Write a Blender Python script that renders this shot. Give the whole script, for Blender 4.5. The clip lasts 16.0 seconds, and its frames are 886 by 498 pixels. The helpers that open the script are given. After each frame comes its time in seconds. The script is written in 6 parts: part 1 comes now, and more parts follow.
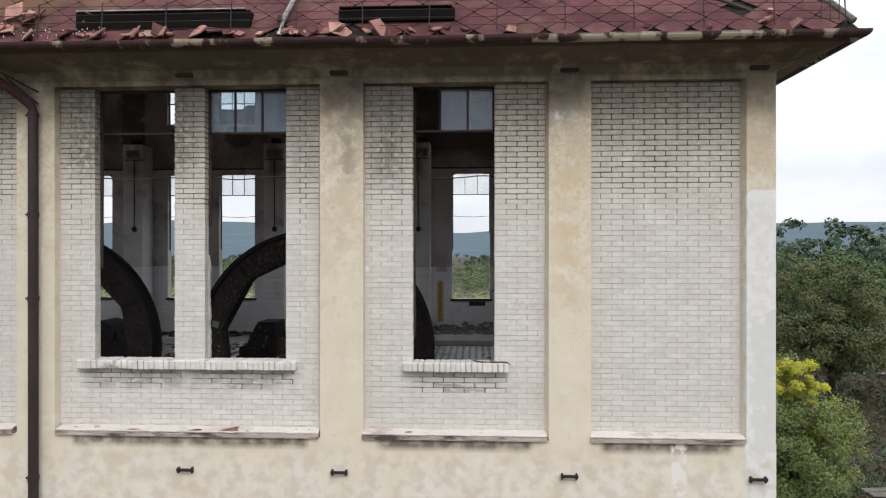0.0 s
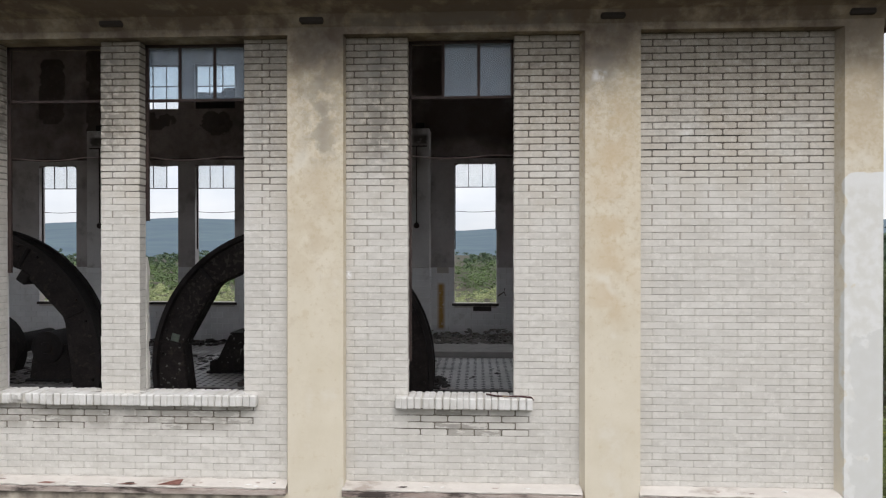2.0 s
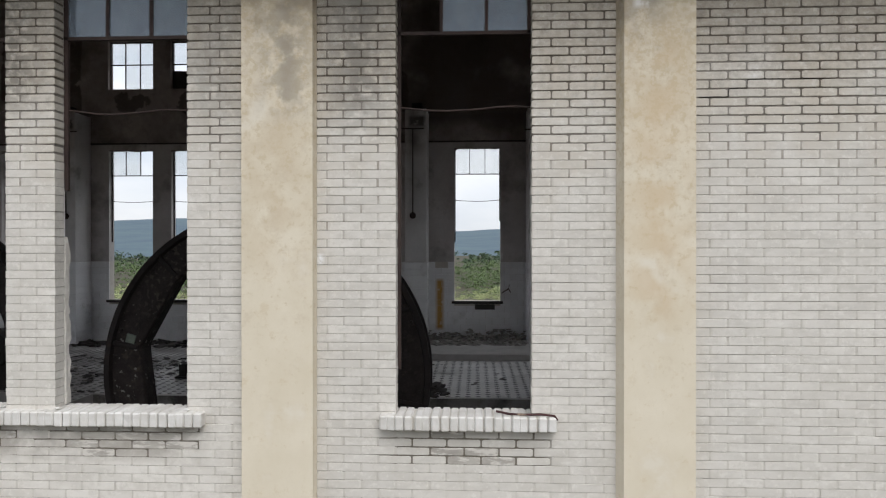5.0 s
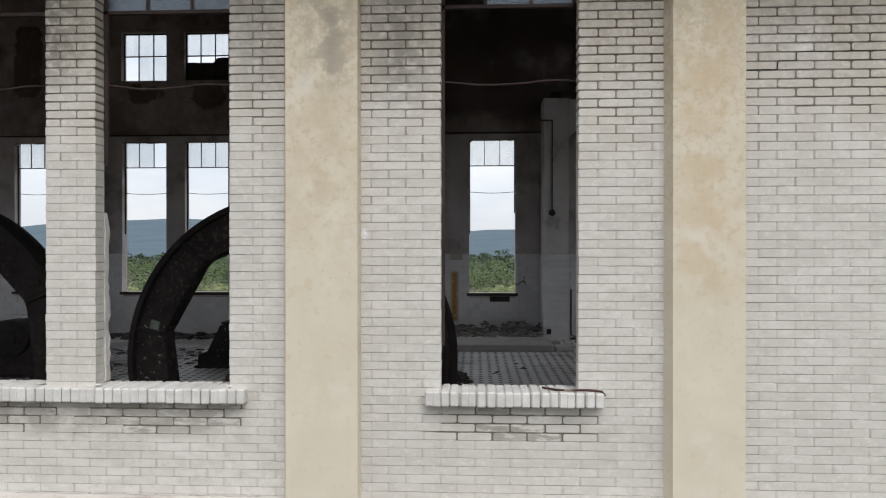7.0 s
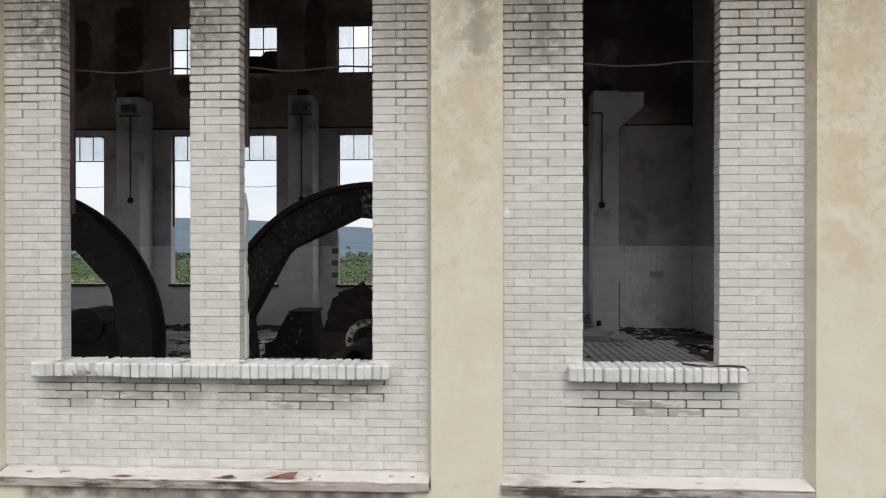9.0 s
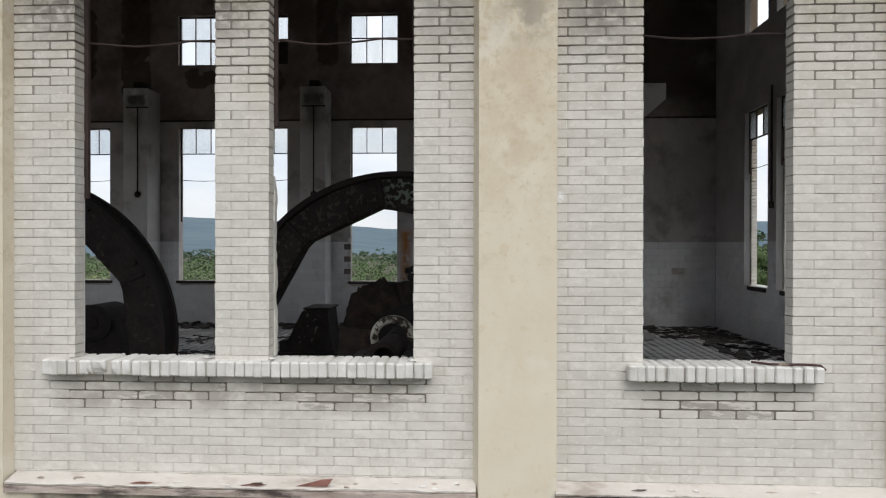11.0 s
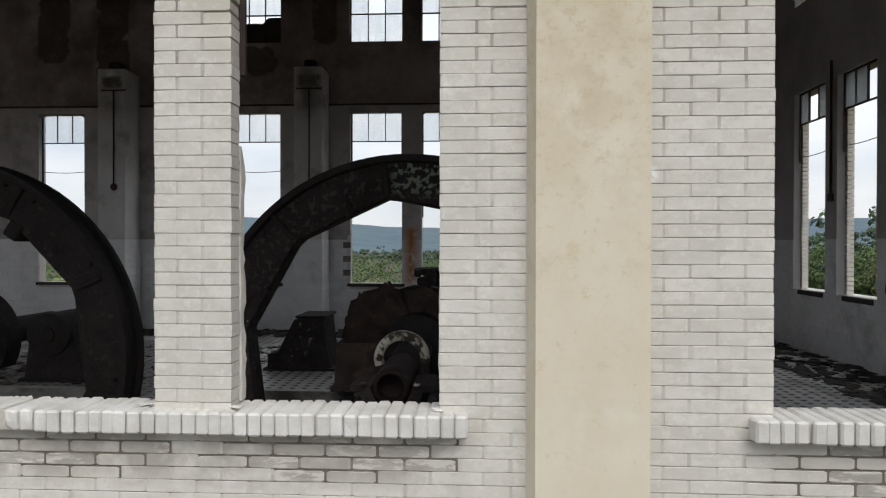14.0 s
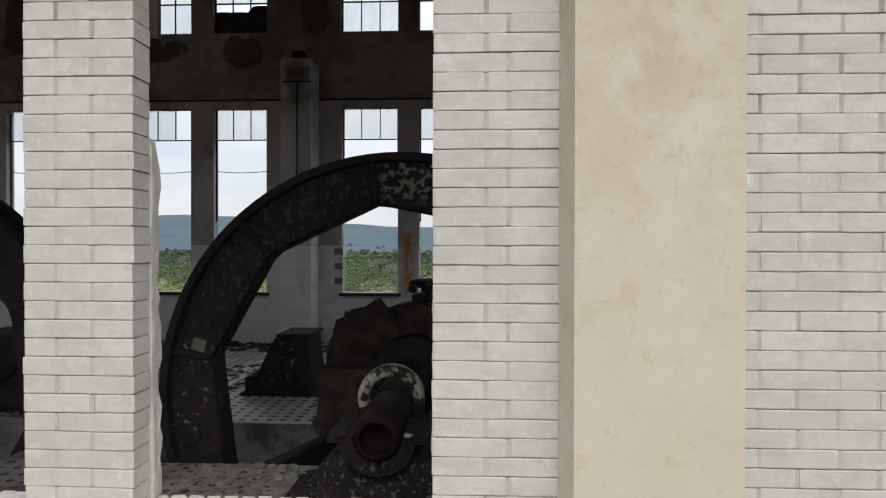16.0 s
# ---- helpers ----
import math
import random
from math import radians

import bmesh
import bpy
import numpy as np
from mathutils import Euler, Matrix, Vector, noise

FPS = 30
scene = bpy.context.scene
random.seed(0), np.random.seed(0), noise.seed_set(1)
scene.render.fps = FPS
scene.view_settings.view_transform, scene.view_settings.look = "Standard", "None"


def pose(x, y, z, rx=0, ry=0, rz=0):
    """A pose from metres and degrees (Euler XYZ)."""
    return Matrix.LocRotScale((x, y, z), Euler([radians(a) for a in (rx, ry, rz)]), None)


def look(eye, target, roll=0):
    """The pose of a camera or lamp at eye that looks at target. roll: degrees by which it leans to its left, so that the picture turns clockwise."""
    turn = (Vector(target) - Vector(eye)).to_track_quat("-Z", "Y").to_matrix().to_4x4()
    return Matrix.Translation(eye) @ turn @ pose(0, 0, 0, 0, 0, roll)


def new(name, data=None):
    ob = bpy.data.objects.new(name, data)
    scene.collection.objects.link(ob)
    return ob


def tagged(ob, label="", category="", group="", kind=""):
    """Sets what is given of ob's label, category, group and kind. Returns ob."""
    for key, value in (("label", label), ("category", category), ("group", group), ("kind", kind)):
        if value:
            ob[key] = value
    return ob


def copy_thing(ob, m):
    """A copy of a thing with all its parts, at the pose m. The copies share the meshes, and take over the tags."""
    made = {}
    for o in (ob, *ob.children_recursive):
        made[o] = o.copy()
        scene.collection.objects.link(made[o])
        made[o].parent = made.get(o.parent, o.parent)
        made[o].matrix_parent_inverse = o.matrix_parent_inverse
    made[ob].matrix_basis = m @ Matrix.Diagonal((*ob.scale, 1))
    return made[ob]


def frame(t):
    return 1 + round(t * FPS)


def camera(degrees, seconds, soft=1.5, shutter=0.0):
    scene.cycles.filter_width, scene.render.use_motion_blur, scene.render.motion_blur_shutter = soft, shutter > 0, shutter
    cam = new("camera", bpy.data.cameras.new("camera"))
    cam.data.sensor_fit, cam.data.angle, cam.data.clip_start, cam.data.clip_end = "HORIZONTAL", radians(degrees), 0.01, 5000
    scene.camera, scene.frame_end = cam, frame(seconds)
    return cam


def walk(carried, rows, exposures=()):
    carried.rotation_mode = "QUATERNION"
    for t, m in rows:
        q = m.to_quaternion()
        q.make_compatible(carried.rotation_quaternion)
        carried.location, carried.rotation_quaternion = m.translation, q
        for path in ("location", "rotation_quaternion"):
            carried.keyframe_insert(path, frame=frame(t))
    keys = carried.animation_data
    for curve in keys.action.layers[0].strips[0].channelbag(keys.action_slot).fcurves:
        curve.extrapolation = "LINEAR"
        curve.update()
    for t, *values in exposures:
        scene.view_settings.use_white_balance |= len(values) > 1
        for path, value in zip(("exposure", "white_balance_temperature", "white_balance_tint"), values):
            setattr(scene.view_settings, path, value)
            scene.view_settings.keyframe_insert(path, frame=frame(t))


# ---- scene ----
cam = camera(66.7, 16.0, soft=1.2)
PATH = [
    (0, (2.07, -8.631, 2.458), (1.968, -6.634, 2.456), 0.0),
    (0.5, (2.029, -8.12, 2.478), (1.927, -6.123, 2.475), -0.0),
    (1, (1.99, -7.636, 2.492), (1.889, -5.639, 2.488), -0.0),
    (1.5, (1.934, -7.122, 2.495), (1.833, -5.125, 2.491), 0.0),
    (2, (1.921, -6.638, 2.486), (1.821, -4.64, 2.477), -0.0),
    (2.5, (1.914, -6.171, 2.475), (1.813, -4.174, 2.467), -0.0),
    (3, (1.901, -5.761, 2.456), (1.8, -3.763, 2.449), -0.0),
    (3.5, (1.874, -5.418, 2.444), (1.773, -3.421, 2.436), 0.0),
    (4, (1.869, -5.207, 2.397), (1.769, -3.21, 2.39), -0.0),
    (6.5, (1.702, -5.137, 2.14), (1.605, -3.139, 2.133), 0.0),
    (7, (1.5, -5.127, 2.089), (1.403, -3.129, 2.083), -0.0),
    (7.5, (1.251, -5.125, 2.035), (1.154, -3.127, 2.028), -0.0),
    (8, (0.961, -5.143, 1.998), (0.863, -3.146, 1.992), 0.0),
    (8.5, (0.653, -5.224, 1.95), (0.555, -3.226, 1.942), 0.0),
    (9, (0.39, -5.268, 1.923), (0.29, -3.271, 1.915), 0.0),
    (11.5, (-0.013, -4.666, 1.825), (-0.115, -2.669, 1.815), 0.1),
    (12, (-0.073, -4.45, 1.824), (-0.176, -2.452, 1.812), 0.0),
    (12.5, (-0.144, -4.161, 1.829), (-0.246, -2.164, 1.817), 0.0),
    (13, (-0.203, -3.887, 1.841), (-0.306, -1.889, 1.827), 0.0),
    (13.5, (-0.23, -3.609, 1.836), (-0.333, -1.611, 1.822), 0.0),
    (14, (-0.252, -3.332, 1.84), (-0.355, -1.334, 1.825), 0.1),
    (14.5, (-0.28, -3.05, 1.867), (-0.382, -1.052, 1.852), 0.1),
    (15, (-0.285, -2.776, 1.905), (-0.387, -0.779, 1.89), 0.1),
    (15.5, (-0.313, -2.517, 1.935), (-0.415, -0.52, 1.92), 0.1),
    (16, (-0.287, -2.263, 1.969), (-0.391, -0.266, 1.953), 0.1),
]
walk(cam, [(t, look(eye, target, roll)) for t, eye, target, roll in PATH], exposures=[(0.0, 0.42, 6480, 12.5), (3.0, 0.38, 6460, 12), (6.5, 0.33, 6440, 11), (7.5, 0.30, 6440, 11), (9.0, 0.37, 6460, 11), (12.0, 0.33, 6480, 10), (16.0, 0.27, 6530, 10)])

# ---- world, sun ----
world = bpy.data.worlds.new("overcast")
scene.world = world
world.use_nodes = True
wn, wl = world.node_tree.nodes, world.node_tree.links
wn.clear()
SUN_ELEV, SUN_ROT = 48.0, 158.0
sky = wn.new("ShaderNodeTexSky")
sky.sky_type = "NISHITA"
sky.sun_disc = False
sky.sun_elevation, sky.sun_rotation = radians(SUN_ELEV), radians(SUN_ROT)
bg_sky = wn.new("ShaderNodeBackground")
bg_sky.inputs[1].default_value = 0.10
wl.new(sky.outputs[0], bg_sky.inputs[0])
wtc = wn.new("ShaderNodeTexCoord")
wmap = wn.new("ShaderNodeMapping")
wmap.inputs["Scale"].default_value = (1.6, 1.6, 5.0)
wl.new(wtc.outputs["Generated"], wmap.inputs[0])
cloud = wn.new("ShaderNodeTexNoise")
cloud.inputs["Scale"].default_value = 2.2
cloud.inputs["Detail"].default_value = 7.0
wl.new(wmap.outputs[0], cloud.inputs["Vector"])
cramp = wn.new("ShaderNodeValToRGB")
cramp.color_ramp.elements[0].position, cramp.color_ramp.elements[0].color = 0.34, (0.72, 0.78, 0.86, 1)
cramp.color_ramp.elements[1].position, cramp.color_ramp.elements[1].color = 0.62, (0.95, 0.97, 1.0, 1)
wl.new(cloud.outputs[0], cramp.inputs[0])
bg_cloud = wn.new("ShaderNodeBackground")
# an overcast sky is brightest overhead
wsep = wn.new("ShaderNodeSeparateXYZ")
wl.new(wtc.outputs["Generated"], wsep.inputs[0])
wrise = wn.new("ShaderNodeMapRange")
wrise.inputs[1].default_value, wrise.inputs[2].default_value, wrise.inputs[3].default_value, wrise.inputs[4].default_value = 0.0, 1.0, 0.74, 1.66
wl.new(wsep.outputs[2], wrise.inputs[0])
wl.new(wrise.outputs[0], bg_cloud.inputs[1])
wl.new(cramp.outputs[0], bg_cloud.inputs[0])
wmix = wn.new("ShaderNodeMixShader")
wmix.inputs[0].default_value = 0.90
wl.new(bg_sky.outputs[0], wmix.inputs[1])
wl.new(bg_cloud.outputs[0], wmix.inputs[2])
wout = wn.new("ShaderNodeOutputWorld")
wl.new(wmix.outputs[0], wout.inputs[0])

sun = new("sun", bpy.data.lights.new("sun", "SUN"))
sun.data.energy, sun.data.angle, sun.data.color = 1.35, radians(35), (1.0, 0.97, 0.93)
_az = radians(SUN_ROT)
sun.matrix_world = look((0, 0, 60), (-math.sin(_az) * 40, -math.cos(_az) * 40, 60 - 40 * math.tan(radians(SUN_ELEV))))


# ---- materials ----
def material(name, base, dark, rough=0.85, scale=3.0, fine=40.0, bump=0.15, metal=0.0, stain=None, stain_amount=0.0,
             stain_scale=1.2, stain_edge=(0.52, 0.66), spread=0.0, spec=0.3, stretch=(1, 1, 1)):
    """Two scales of colour variation, fine relief, and patches of stain with their own outline."""
    m = bpy.data.materials.new(name)
    m.use_nodes = True
    n, l = m.node_tree.nodes, m.node_tree.links
    p = n["Principled BSDF"]
    p.inputs["Metallic"].default_value = metal
    p.inputs["Specular IOR Level"].default_value = spec
    geo = n.new("ShaderNodeNewGeometry")
    mp = n.new("ShaderNodeMapping")
    mp.inputs["Scale"].default_value = stretch
    l.new(geo.outputs["Position"], mp.inputs[0])

    def tex(s, detail, rough_=0.6):
        t = n.new("ShaderNodeTexNoise")
        t.inputs["Scale"].default_value, t.inputs["Detail"].default_value, t.inputs["Roughness"].default_value = s, detail, rough_
        l.new(mp.outputs[0], t.inputs["Vector"])
        return t.outputs[0]

    def span(sock, a, b, c=0.0, d=1.0):
        r = n.new("ShaderNodeMapRange")
        r.inputs[1].default_value, r.inputs[2].default_value, r.inputs[3].default_value, r.inputs[4].default_value = a, b, c, d
        l.new(sock, r.inputs[0])
        return r.outputs[0]

    def mix(f, a, b):
        x = n.new("ShaderNodeMix")
        x.data_type = "RGBA"
        for s, v in ((x.inputs[0], f), (x.inputs[6], a), (x.inputs[7], b)):
            if hasattr(v, "is_linked"):
                l.new(v, s)
            else:
                s.default_value = v if isinstance(v, float) else (*v, 1)
        return x.outputs[2]

    big, small = tex(scale, 5), tex(fine, 4, 0.7)
    col = mix(span(big, 0.35, 0.68), base, dark)
    col = mix(span(small, 0.45, 0.8, 0.0, 0.45), col, dark)
    if spread:
        oi = n.new("ShaderNodeObjectInfo")
        hsv = n.new("ShaderNodeHueSaturation")
        both = n.new("ShaderNodeMath")
        l.new(oi.outputs["Random"], both.inputs[0])
        l.new(geo.outputs["Random Per Island"], both.inputs[1])
        l.new(span(both.outputs[0], 0.2, 1.8, 1 - spread, 1 + spread), hsv.inputs["Value"])
        l.new(col, hsv.inputs["Color"])
        col = hsv.outputs[0]
    if stain:
        s1 = tex(stain_scale, 8, 0.65)
        col = mix(span(s1, stain_edge[0], stain_edge[1], 0.0, stain_amount), col, stain)
    l.new(col, p.inputs["Base Color"])
    l.new(span(small, 0.3, 0.7, rough - 0.08, min(1.0, rough + 0.08)), p.inputs["Roughness"])
    if bump:
        b = n.new("ShaderNodeBump")
        b.inputs["Strength"].default_value, b.inputs["Distance"].default_value = bump, 0.02
        l.new(small, b.inputs["Height"])
        l.new(b.outputs[0], p.inputs["Normal"])
    return m


def weathered(m, mask_lo, mask_hi, tint, amount, lean=(0, 0, 0.28), scale=2.3, grain=0.62):
    """Adds a tint in ragged patches, soot and wear among them, that grow denser with height."""
    n, l = m.node_tree.nodes, m.node_tree.links
    p = n["Principled BSDF"]
    src = p.inputs["Base Color"].links[0].from_socket
    geo = n.new("ShaderNodeNewGeometry")
    t = n.new("ShaderNodeTexNoise")
    t.inputs["Scale"].default_value, t.inputs["Detail"].default_value, t.inputs["Roughness"].default_value = scale, 9, grain
    l.new(geo.outputs["Position"], t.inputs["Vector"])
    dot = n.new("ShaderNodeVectorMath")
    dot.operation = "DOT_PRODUCT"
    dot.inputs[1].default_value = lean
    l.new(geo.outputs["Position"], dot.inputs[0])
    add = n.new("ShaderNodeMath")
    l.new(t.outputs[0], add.inputs[0])
    l.new(dot.outputs["Value"], add.inputs[1])
    r = n.new("ShaderNodeMapRange")
    r.inputs[1].default_value, r.inputs[2].default_value, r.inputs[4].default_value = mask_lo, mask_hi, amount
    l.new(add.outputs[0], r.inputs[0])
    x = n.new("ShaderNodeMix")
    x.data_type = "RGBA"
    x.inputs[7].default_value = (*tint, 1)
    l.new(r.outputs[0], x.inputs[0])
    l.new(src, x.inputs[6])
    l.new(x.outputs[2], p.inputs["Base Color"])
    return m


def patched(m, x0, x1, z0, z1, tint, amount, soft=0.12, ragged=0.5, scale=6.0, level=0.5, crisp=False):
    """A ragged patch of another tint over a stretch of wall, for wear, stains and painted shade; crisp where a skin of
    plaster or paint has broken off.
    """
    n, l = m.node_tree.nodes, m.node_tree.links
    p = n["Principled BSDF"]
    src = p.inputs["Base Color"].links[0].from_socket
    geo = n.new("ShaderNodeNewGeometry")
    sep = n.new("ShaderNodeSeparateXYZ")
    l.new(geo.outputs["Position"], sep.inputs[0])
    t = n.new("ShaderNodeTexNoise")
    t.inputs["Scale"].default_value, t.inputs["Detail"].default_value = scale, 6
    l.new(geo.outputs["Position"], t.inputs["Vector"])
    acc = None
    for sock, a, b in ((sep.outputs[0], x0, x0 + soft), (sep.outputs[0], x1, x1 - soft), (sep.outputs[2], z0, z0 + soft), (sep.outputs[2], z1, z1 - soft)):
        r = n.new("ShaderNodeMapRange")
        r.inputs[1].default_value, r.inputs[2].default_value = a, b
        l.new(sock, r.inputs[0])
        if acc is None:
            acc = r.outputs[0]
        else:
            k = n.new("ShaderNodeMath")
            k.operation = "MULTIPLY"
            l.new(acc, k.inputs[0])
            l.new(r.outputs[0], k.inputs[1])
            acc = k.outputs[0]
    r = n.new("ShaderNodeMapRange")
    r.inputs[1].default_value, r.inputs[2].default_value = level - ragged * 0.25, level + ragged * 0.15
    l.new(t.outputs[0], r.inputs[0])
    k = n.new("ShaderNodeMath")
    k.operation = "MULTIPLY"
    l.new(acc, k.inputs[0])
    l.new(r.outputs[0], k.inputs[1])
    edge = k.outputs[0]
    if crisp:
        cut = n.new("ShaderNodeMapRange")
        cut.inputs[1].default_value, cut.inputs[2].default_value = 0.40, 0.50
        l.new(edge, cut.inputs[0])
        edge = cut.outputs[0]
    k2 = n.new("ShaderNodeMath")
    k2.operation = "MULTIPLY"
    k2.inputs[1].default_value = amount
    l.new(edge, k2.inputs[0])
    x = n.new("ShaderNodeMix")
    x.data_type = "RGBA"
    x.inputs[7].default_value = (*tint, 1)
    l.new(k2.outputs[0], x.inputs[0])
    l.new(src, x.inputs[6])
    l.new(x.outputs[2], p.inputs["Base Color"])
    return m


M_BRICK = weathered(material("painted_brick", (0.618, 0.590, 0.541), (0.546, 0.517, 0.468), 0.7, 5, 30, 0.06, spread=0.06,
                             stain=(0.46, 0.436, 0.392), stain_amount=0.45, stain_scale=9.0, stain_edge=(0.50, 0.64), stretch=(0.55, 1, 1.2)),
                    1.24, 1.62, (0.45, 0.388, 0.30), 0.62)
M_JOINT = material("painted_joint", (0.545, 0.517, 0.466), (0.49, 0.462, 0.412), 0.9, 6, 50, 0.2,
                   stain=(0.40, 0.375, 0.33), stain_amount=0.55, stain_scale=9.0, stain_edge=(0.50, 0.60))
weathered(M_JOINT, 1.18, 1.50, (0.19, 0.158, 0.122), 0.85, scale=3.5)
# Mortar tone partly carries the shadow line of the thin bed joints.
M_MORTAR = weathered(material("painted_mortar", (0.40, 0.375, 0.335), (0.32, 0.298, 0.265), 0.95, 4, 50, 0.3,
                              stain=(0.33, 0.30, 0.255), stain_amount=0.6, stain_scale=1.6, stain_edge=(0.52, 0.64)),
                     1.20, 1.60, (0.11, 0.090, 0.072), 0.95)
weathered(M_BRICK, 0.52, 0.57, (0.49, 0.462, 0.412), 0.40, lean=(0, 0, 0), scale=13.0, grain=0.75)
weathered(M_BRICK, 0.56, 0.60, (0.69, 0.665, 0.61), 0.40, lean=(0, 0, 0), scale=16.0, grain=0.7)
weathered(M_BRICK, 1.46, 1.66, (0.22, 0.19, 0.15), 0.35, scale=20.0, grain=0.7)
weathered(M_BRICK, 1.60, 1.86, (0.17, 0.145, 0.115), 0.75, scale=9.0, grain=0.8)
patched(M_BRICK, 3.93, 4.05, 3.55, 3.70, (0.72, 0.70, 0.67), 0.8, 0.05, 0.8, 30.0, 0.48)
for _m in (M_BRICK, M_JOINT):
    patched(_m, 0.595, 0.668, 2.14, 2.245, (0.80, 0.80, 0.80), 1.0, 0.03, 0.8, 38.0, 0.45)
for _x0, _x1 in ((-3.2, -0.25), (1.15, 2.45)):
    patched(M_MORTAR, _x0, _x1, 0.48, 0.95, (0.15, 0.13, 0.105), 0.95, 0.08, 0.3, 6.0, 0.40)
patched(M_BRICK, -3.2, -0.25, 0.54, 0.96, (0.30, 0.275, 0.24), 0.75, 0.12, 0.6, 5.0, 0.47)
patched(M_BRICK, 1.15, 2.42, 0.62, 0.96, (0.36, 0.34, 0.30), 0.5, 0.10, 0.6, 5.0, 0.53)
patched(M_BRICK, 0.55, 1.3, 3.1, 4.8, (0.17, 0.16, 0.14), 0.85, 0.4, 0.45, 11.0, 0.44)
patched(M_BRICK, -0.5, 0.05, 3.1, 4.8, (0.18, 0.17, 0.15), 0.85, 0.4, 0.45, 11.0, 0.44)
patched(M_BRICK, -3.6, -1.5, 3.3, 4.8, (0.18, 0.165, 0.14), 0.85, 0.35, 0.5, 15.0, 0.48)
M_PLASTER = weathered(material("cream_plaster", (0.663, 0.600, 0.483), (0.60, 0.534, 0.412), 0.9, 2.0, 70, 0.035,
                               stain=(0.52, 0.43, 0.315), stain_amount=0.5, stain_scale=2.6, stain_edge=(0.54, 0.74)),
                      0.62, 0.80, (0.40, 0.31, 0.20), 0.4, lean=(0, 0, 0.045), scale=5.0, grain=0.78)
weathered(M_PLASTER, 0.62, 0.86, (0.50, 0.41, 0.28), 0.4, lean=(0, 0, 0.04), scale=3.0)
# rubbed ochre specks, denser high up, and pale chalky patches
weathered(M_PLASTER, 0.66, 0.71, (0.47, 0.375, 0.225), 0.42, lean=(0, 0, 0.045), scale=16.0, grain=0.72)
weathered(M_PLASTER, 0.56, 0.62, (0.52, 0.42, 0.27), 0.40, lean=(0, 0, 0), scale=7.0, grain=0.8)
weathered(M_PLASTER, 0.57, 0.66, (0.70, 0.66, 0.57), 0.55, lean=(0, 0, 0), scale=2.6, grain=0.6)
# Plaster turns darker outward along the soffit, then towards the top.
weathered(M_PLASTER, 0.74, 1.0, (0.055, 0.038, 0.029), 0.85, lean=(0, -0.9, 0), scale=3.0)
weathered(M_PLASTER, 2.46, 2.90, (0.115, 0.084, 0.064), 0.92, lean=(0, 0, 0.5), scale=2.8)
patched(M_PLASTER, 5.38, 6.4, -1.2, 3.24, (0.70, 0.705, 0.695), 0.85, 0.10, 0.9, 4.0, 0.40, True)
patched(M_PLASTER, 5.38, 6.4, -1.2, 3.1, (0.56, 0.54, 0.48), 0.5, 0.1, 0.5, 9.0, 0.50)
patched(M_PLASTER, 5.38, 6.4, -0.25, 1.80, (0.57, 0.565, 0.535), 0.7, 0.2, 0.8, 4.0, 0.46, True)
patched(M_PLASTER, -12.0, 5.9, -3.0, -0.12, (0.68, 0.655, 0.60), 0.6, 0.25, 0.6, 2.4)
# Dark band under each ledge: grime drips with the ledge's shadow painted in.
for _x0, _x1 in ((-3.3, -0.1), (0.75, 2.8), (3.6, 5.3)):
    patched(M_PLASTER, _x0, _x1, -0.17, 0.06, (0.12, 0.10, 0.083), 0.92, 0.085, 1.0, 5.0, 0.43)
patched(M_PLASTER, 2.94, 3.36, 3.92, 4.42, (0.36, 0.325, 0.27), 0.8, 0.12, 0.6, 4.0)
patched(M_PLASTER, 3.03, 3.20, 4.08, 4.22, (0.72, 0.71, 0.69), 0.8, 0.04, 0.3, 9.0)
patched(M_PLASTER, 0.12, 0.66, 3.2, 4.75, (0.30, 0.265, 0.215), 0.75, 0.25, 0.3, 6.0, 0.48)
patched(M_PLASTER, -0.1, 0.66, 2.0, 3.5, (0.53, 0.44, 0.31), 0.55, 0.3, 0.4, 4.0, 0.50)
patched(M_PLASTER, 2.90, 3.56, 1.6, 4.1, (0.54, 0.42, 0.27), 0.65, 0.3, 0.4, 4.0, 0.49)
patched(M_PLASTER, 5.35, 5.9, 3.3, 4.8, (0.50, 0.41, 0.29), 0.6, 0.2, 0.5, 4.0, 0.46)
patched(M_PLASTER, -12.0, 5.9, -1.3, -0.06, (0.47, 0.395, 0.30), 0.5, 0.2, 0.4, 5.0, 0.54)
for _x in (-1.74, 0.29, 3.235, 5.58):
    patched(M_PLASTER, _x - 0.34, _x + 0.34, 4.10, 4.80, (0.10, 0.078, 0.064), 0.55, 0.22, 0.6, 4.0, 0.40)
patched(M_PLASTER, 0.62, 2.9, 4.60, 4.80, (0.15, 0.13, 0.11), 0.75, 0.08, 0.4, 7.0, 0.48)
patched(M_PLASTER, 4.50, 4.72, -0.7, 0.03, (0.70, 0.67, 0.62), 0.9, 0.03, 0.2)
M_WORN = material("bare_grey_brick", (0.43, 0.405, 0.36), (0.30, 0.28, 0.25), 0.9, 9, 40, 0.25, spread=0.12,
                  stain=(0.60, 0.57, 0.52), stain_amount=0.85, stain_scale=13.0, stain_edge=(0.50, 0.57), stretch=(0.45, 1, 1.6))
M_LEDGE = material("ledge_render", (0.60, 0.56, 0.51), (0.50, 0.46, 0.415), 0.9, 3, 40, 0.3, stain=(0.27, 0.22, 0.18), stain_amount=0.7, stain_scale=3.4, stain_edge=(0.55, 0.68), stretch=(0.6, 1, 1))
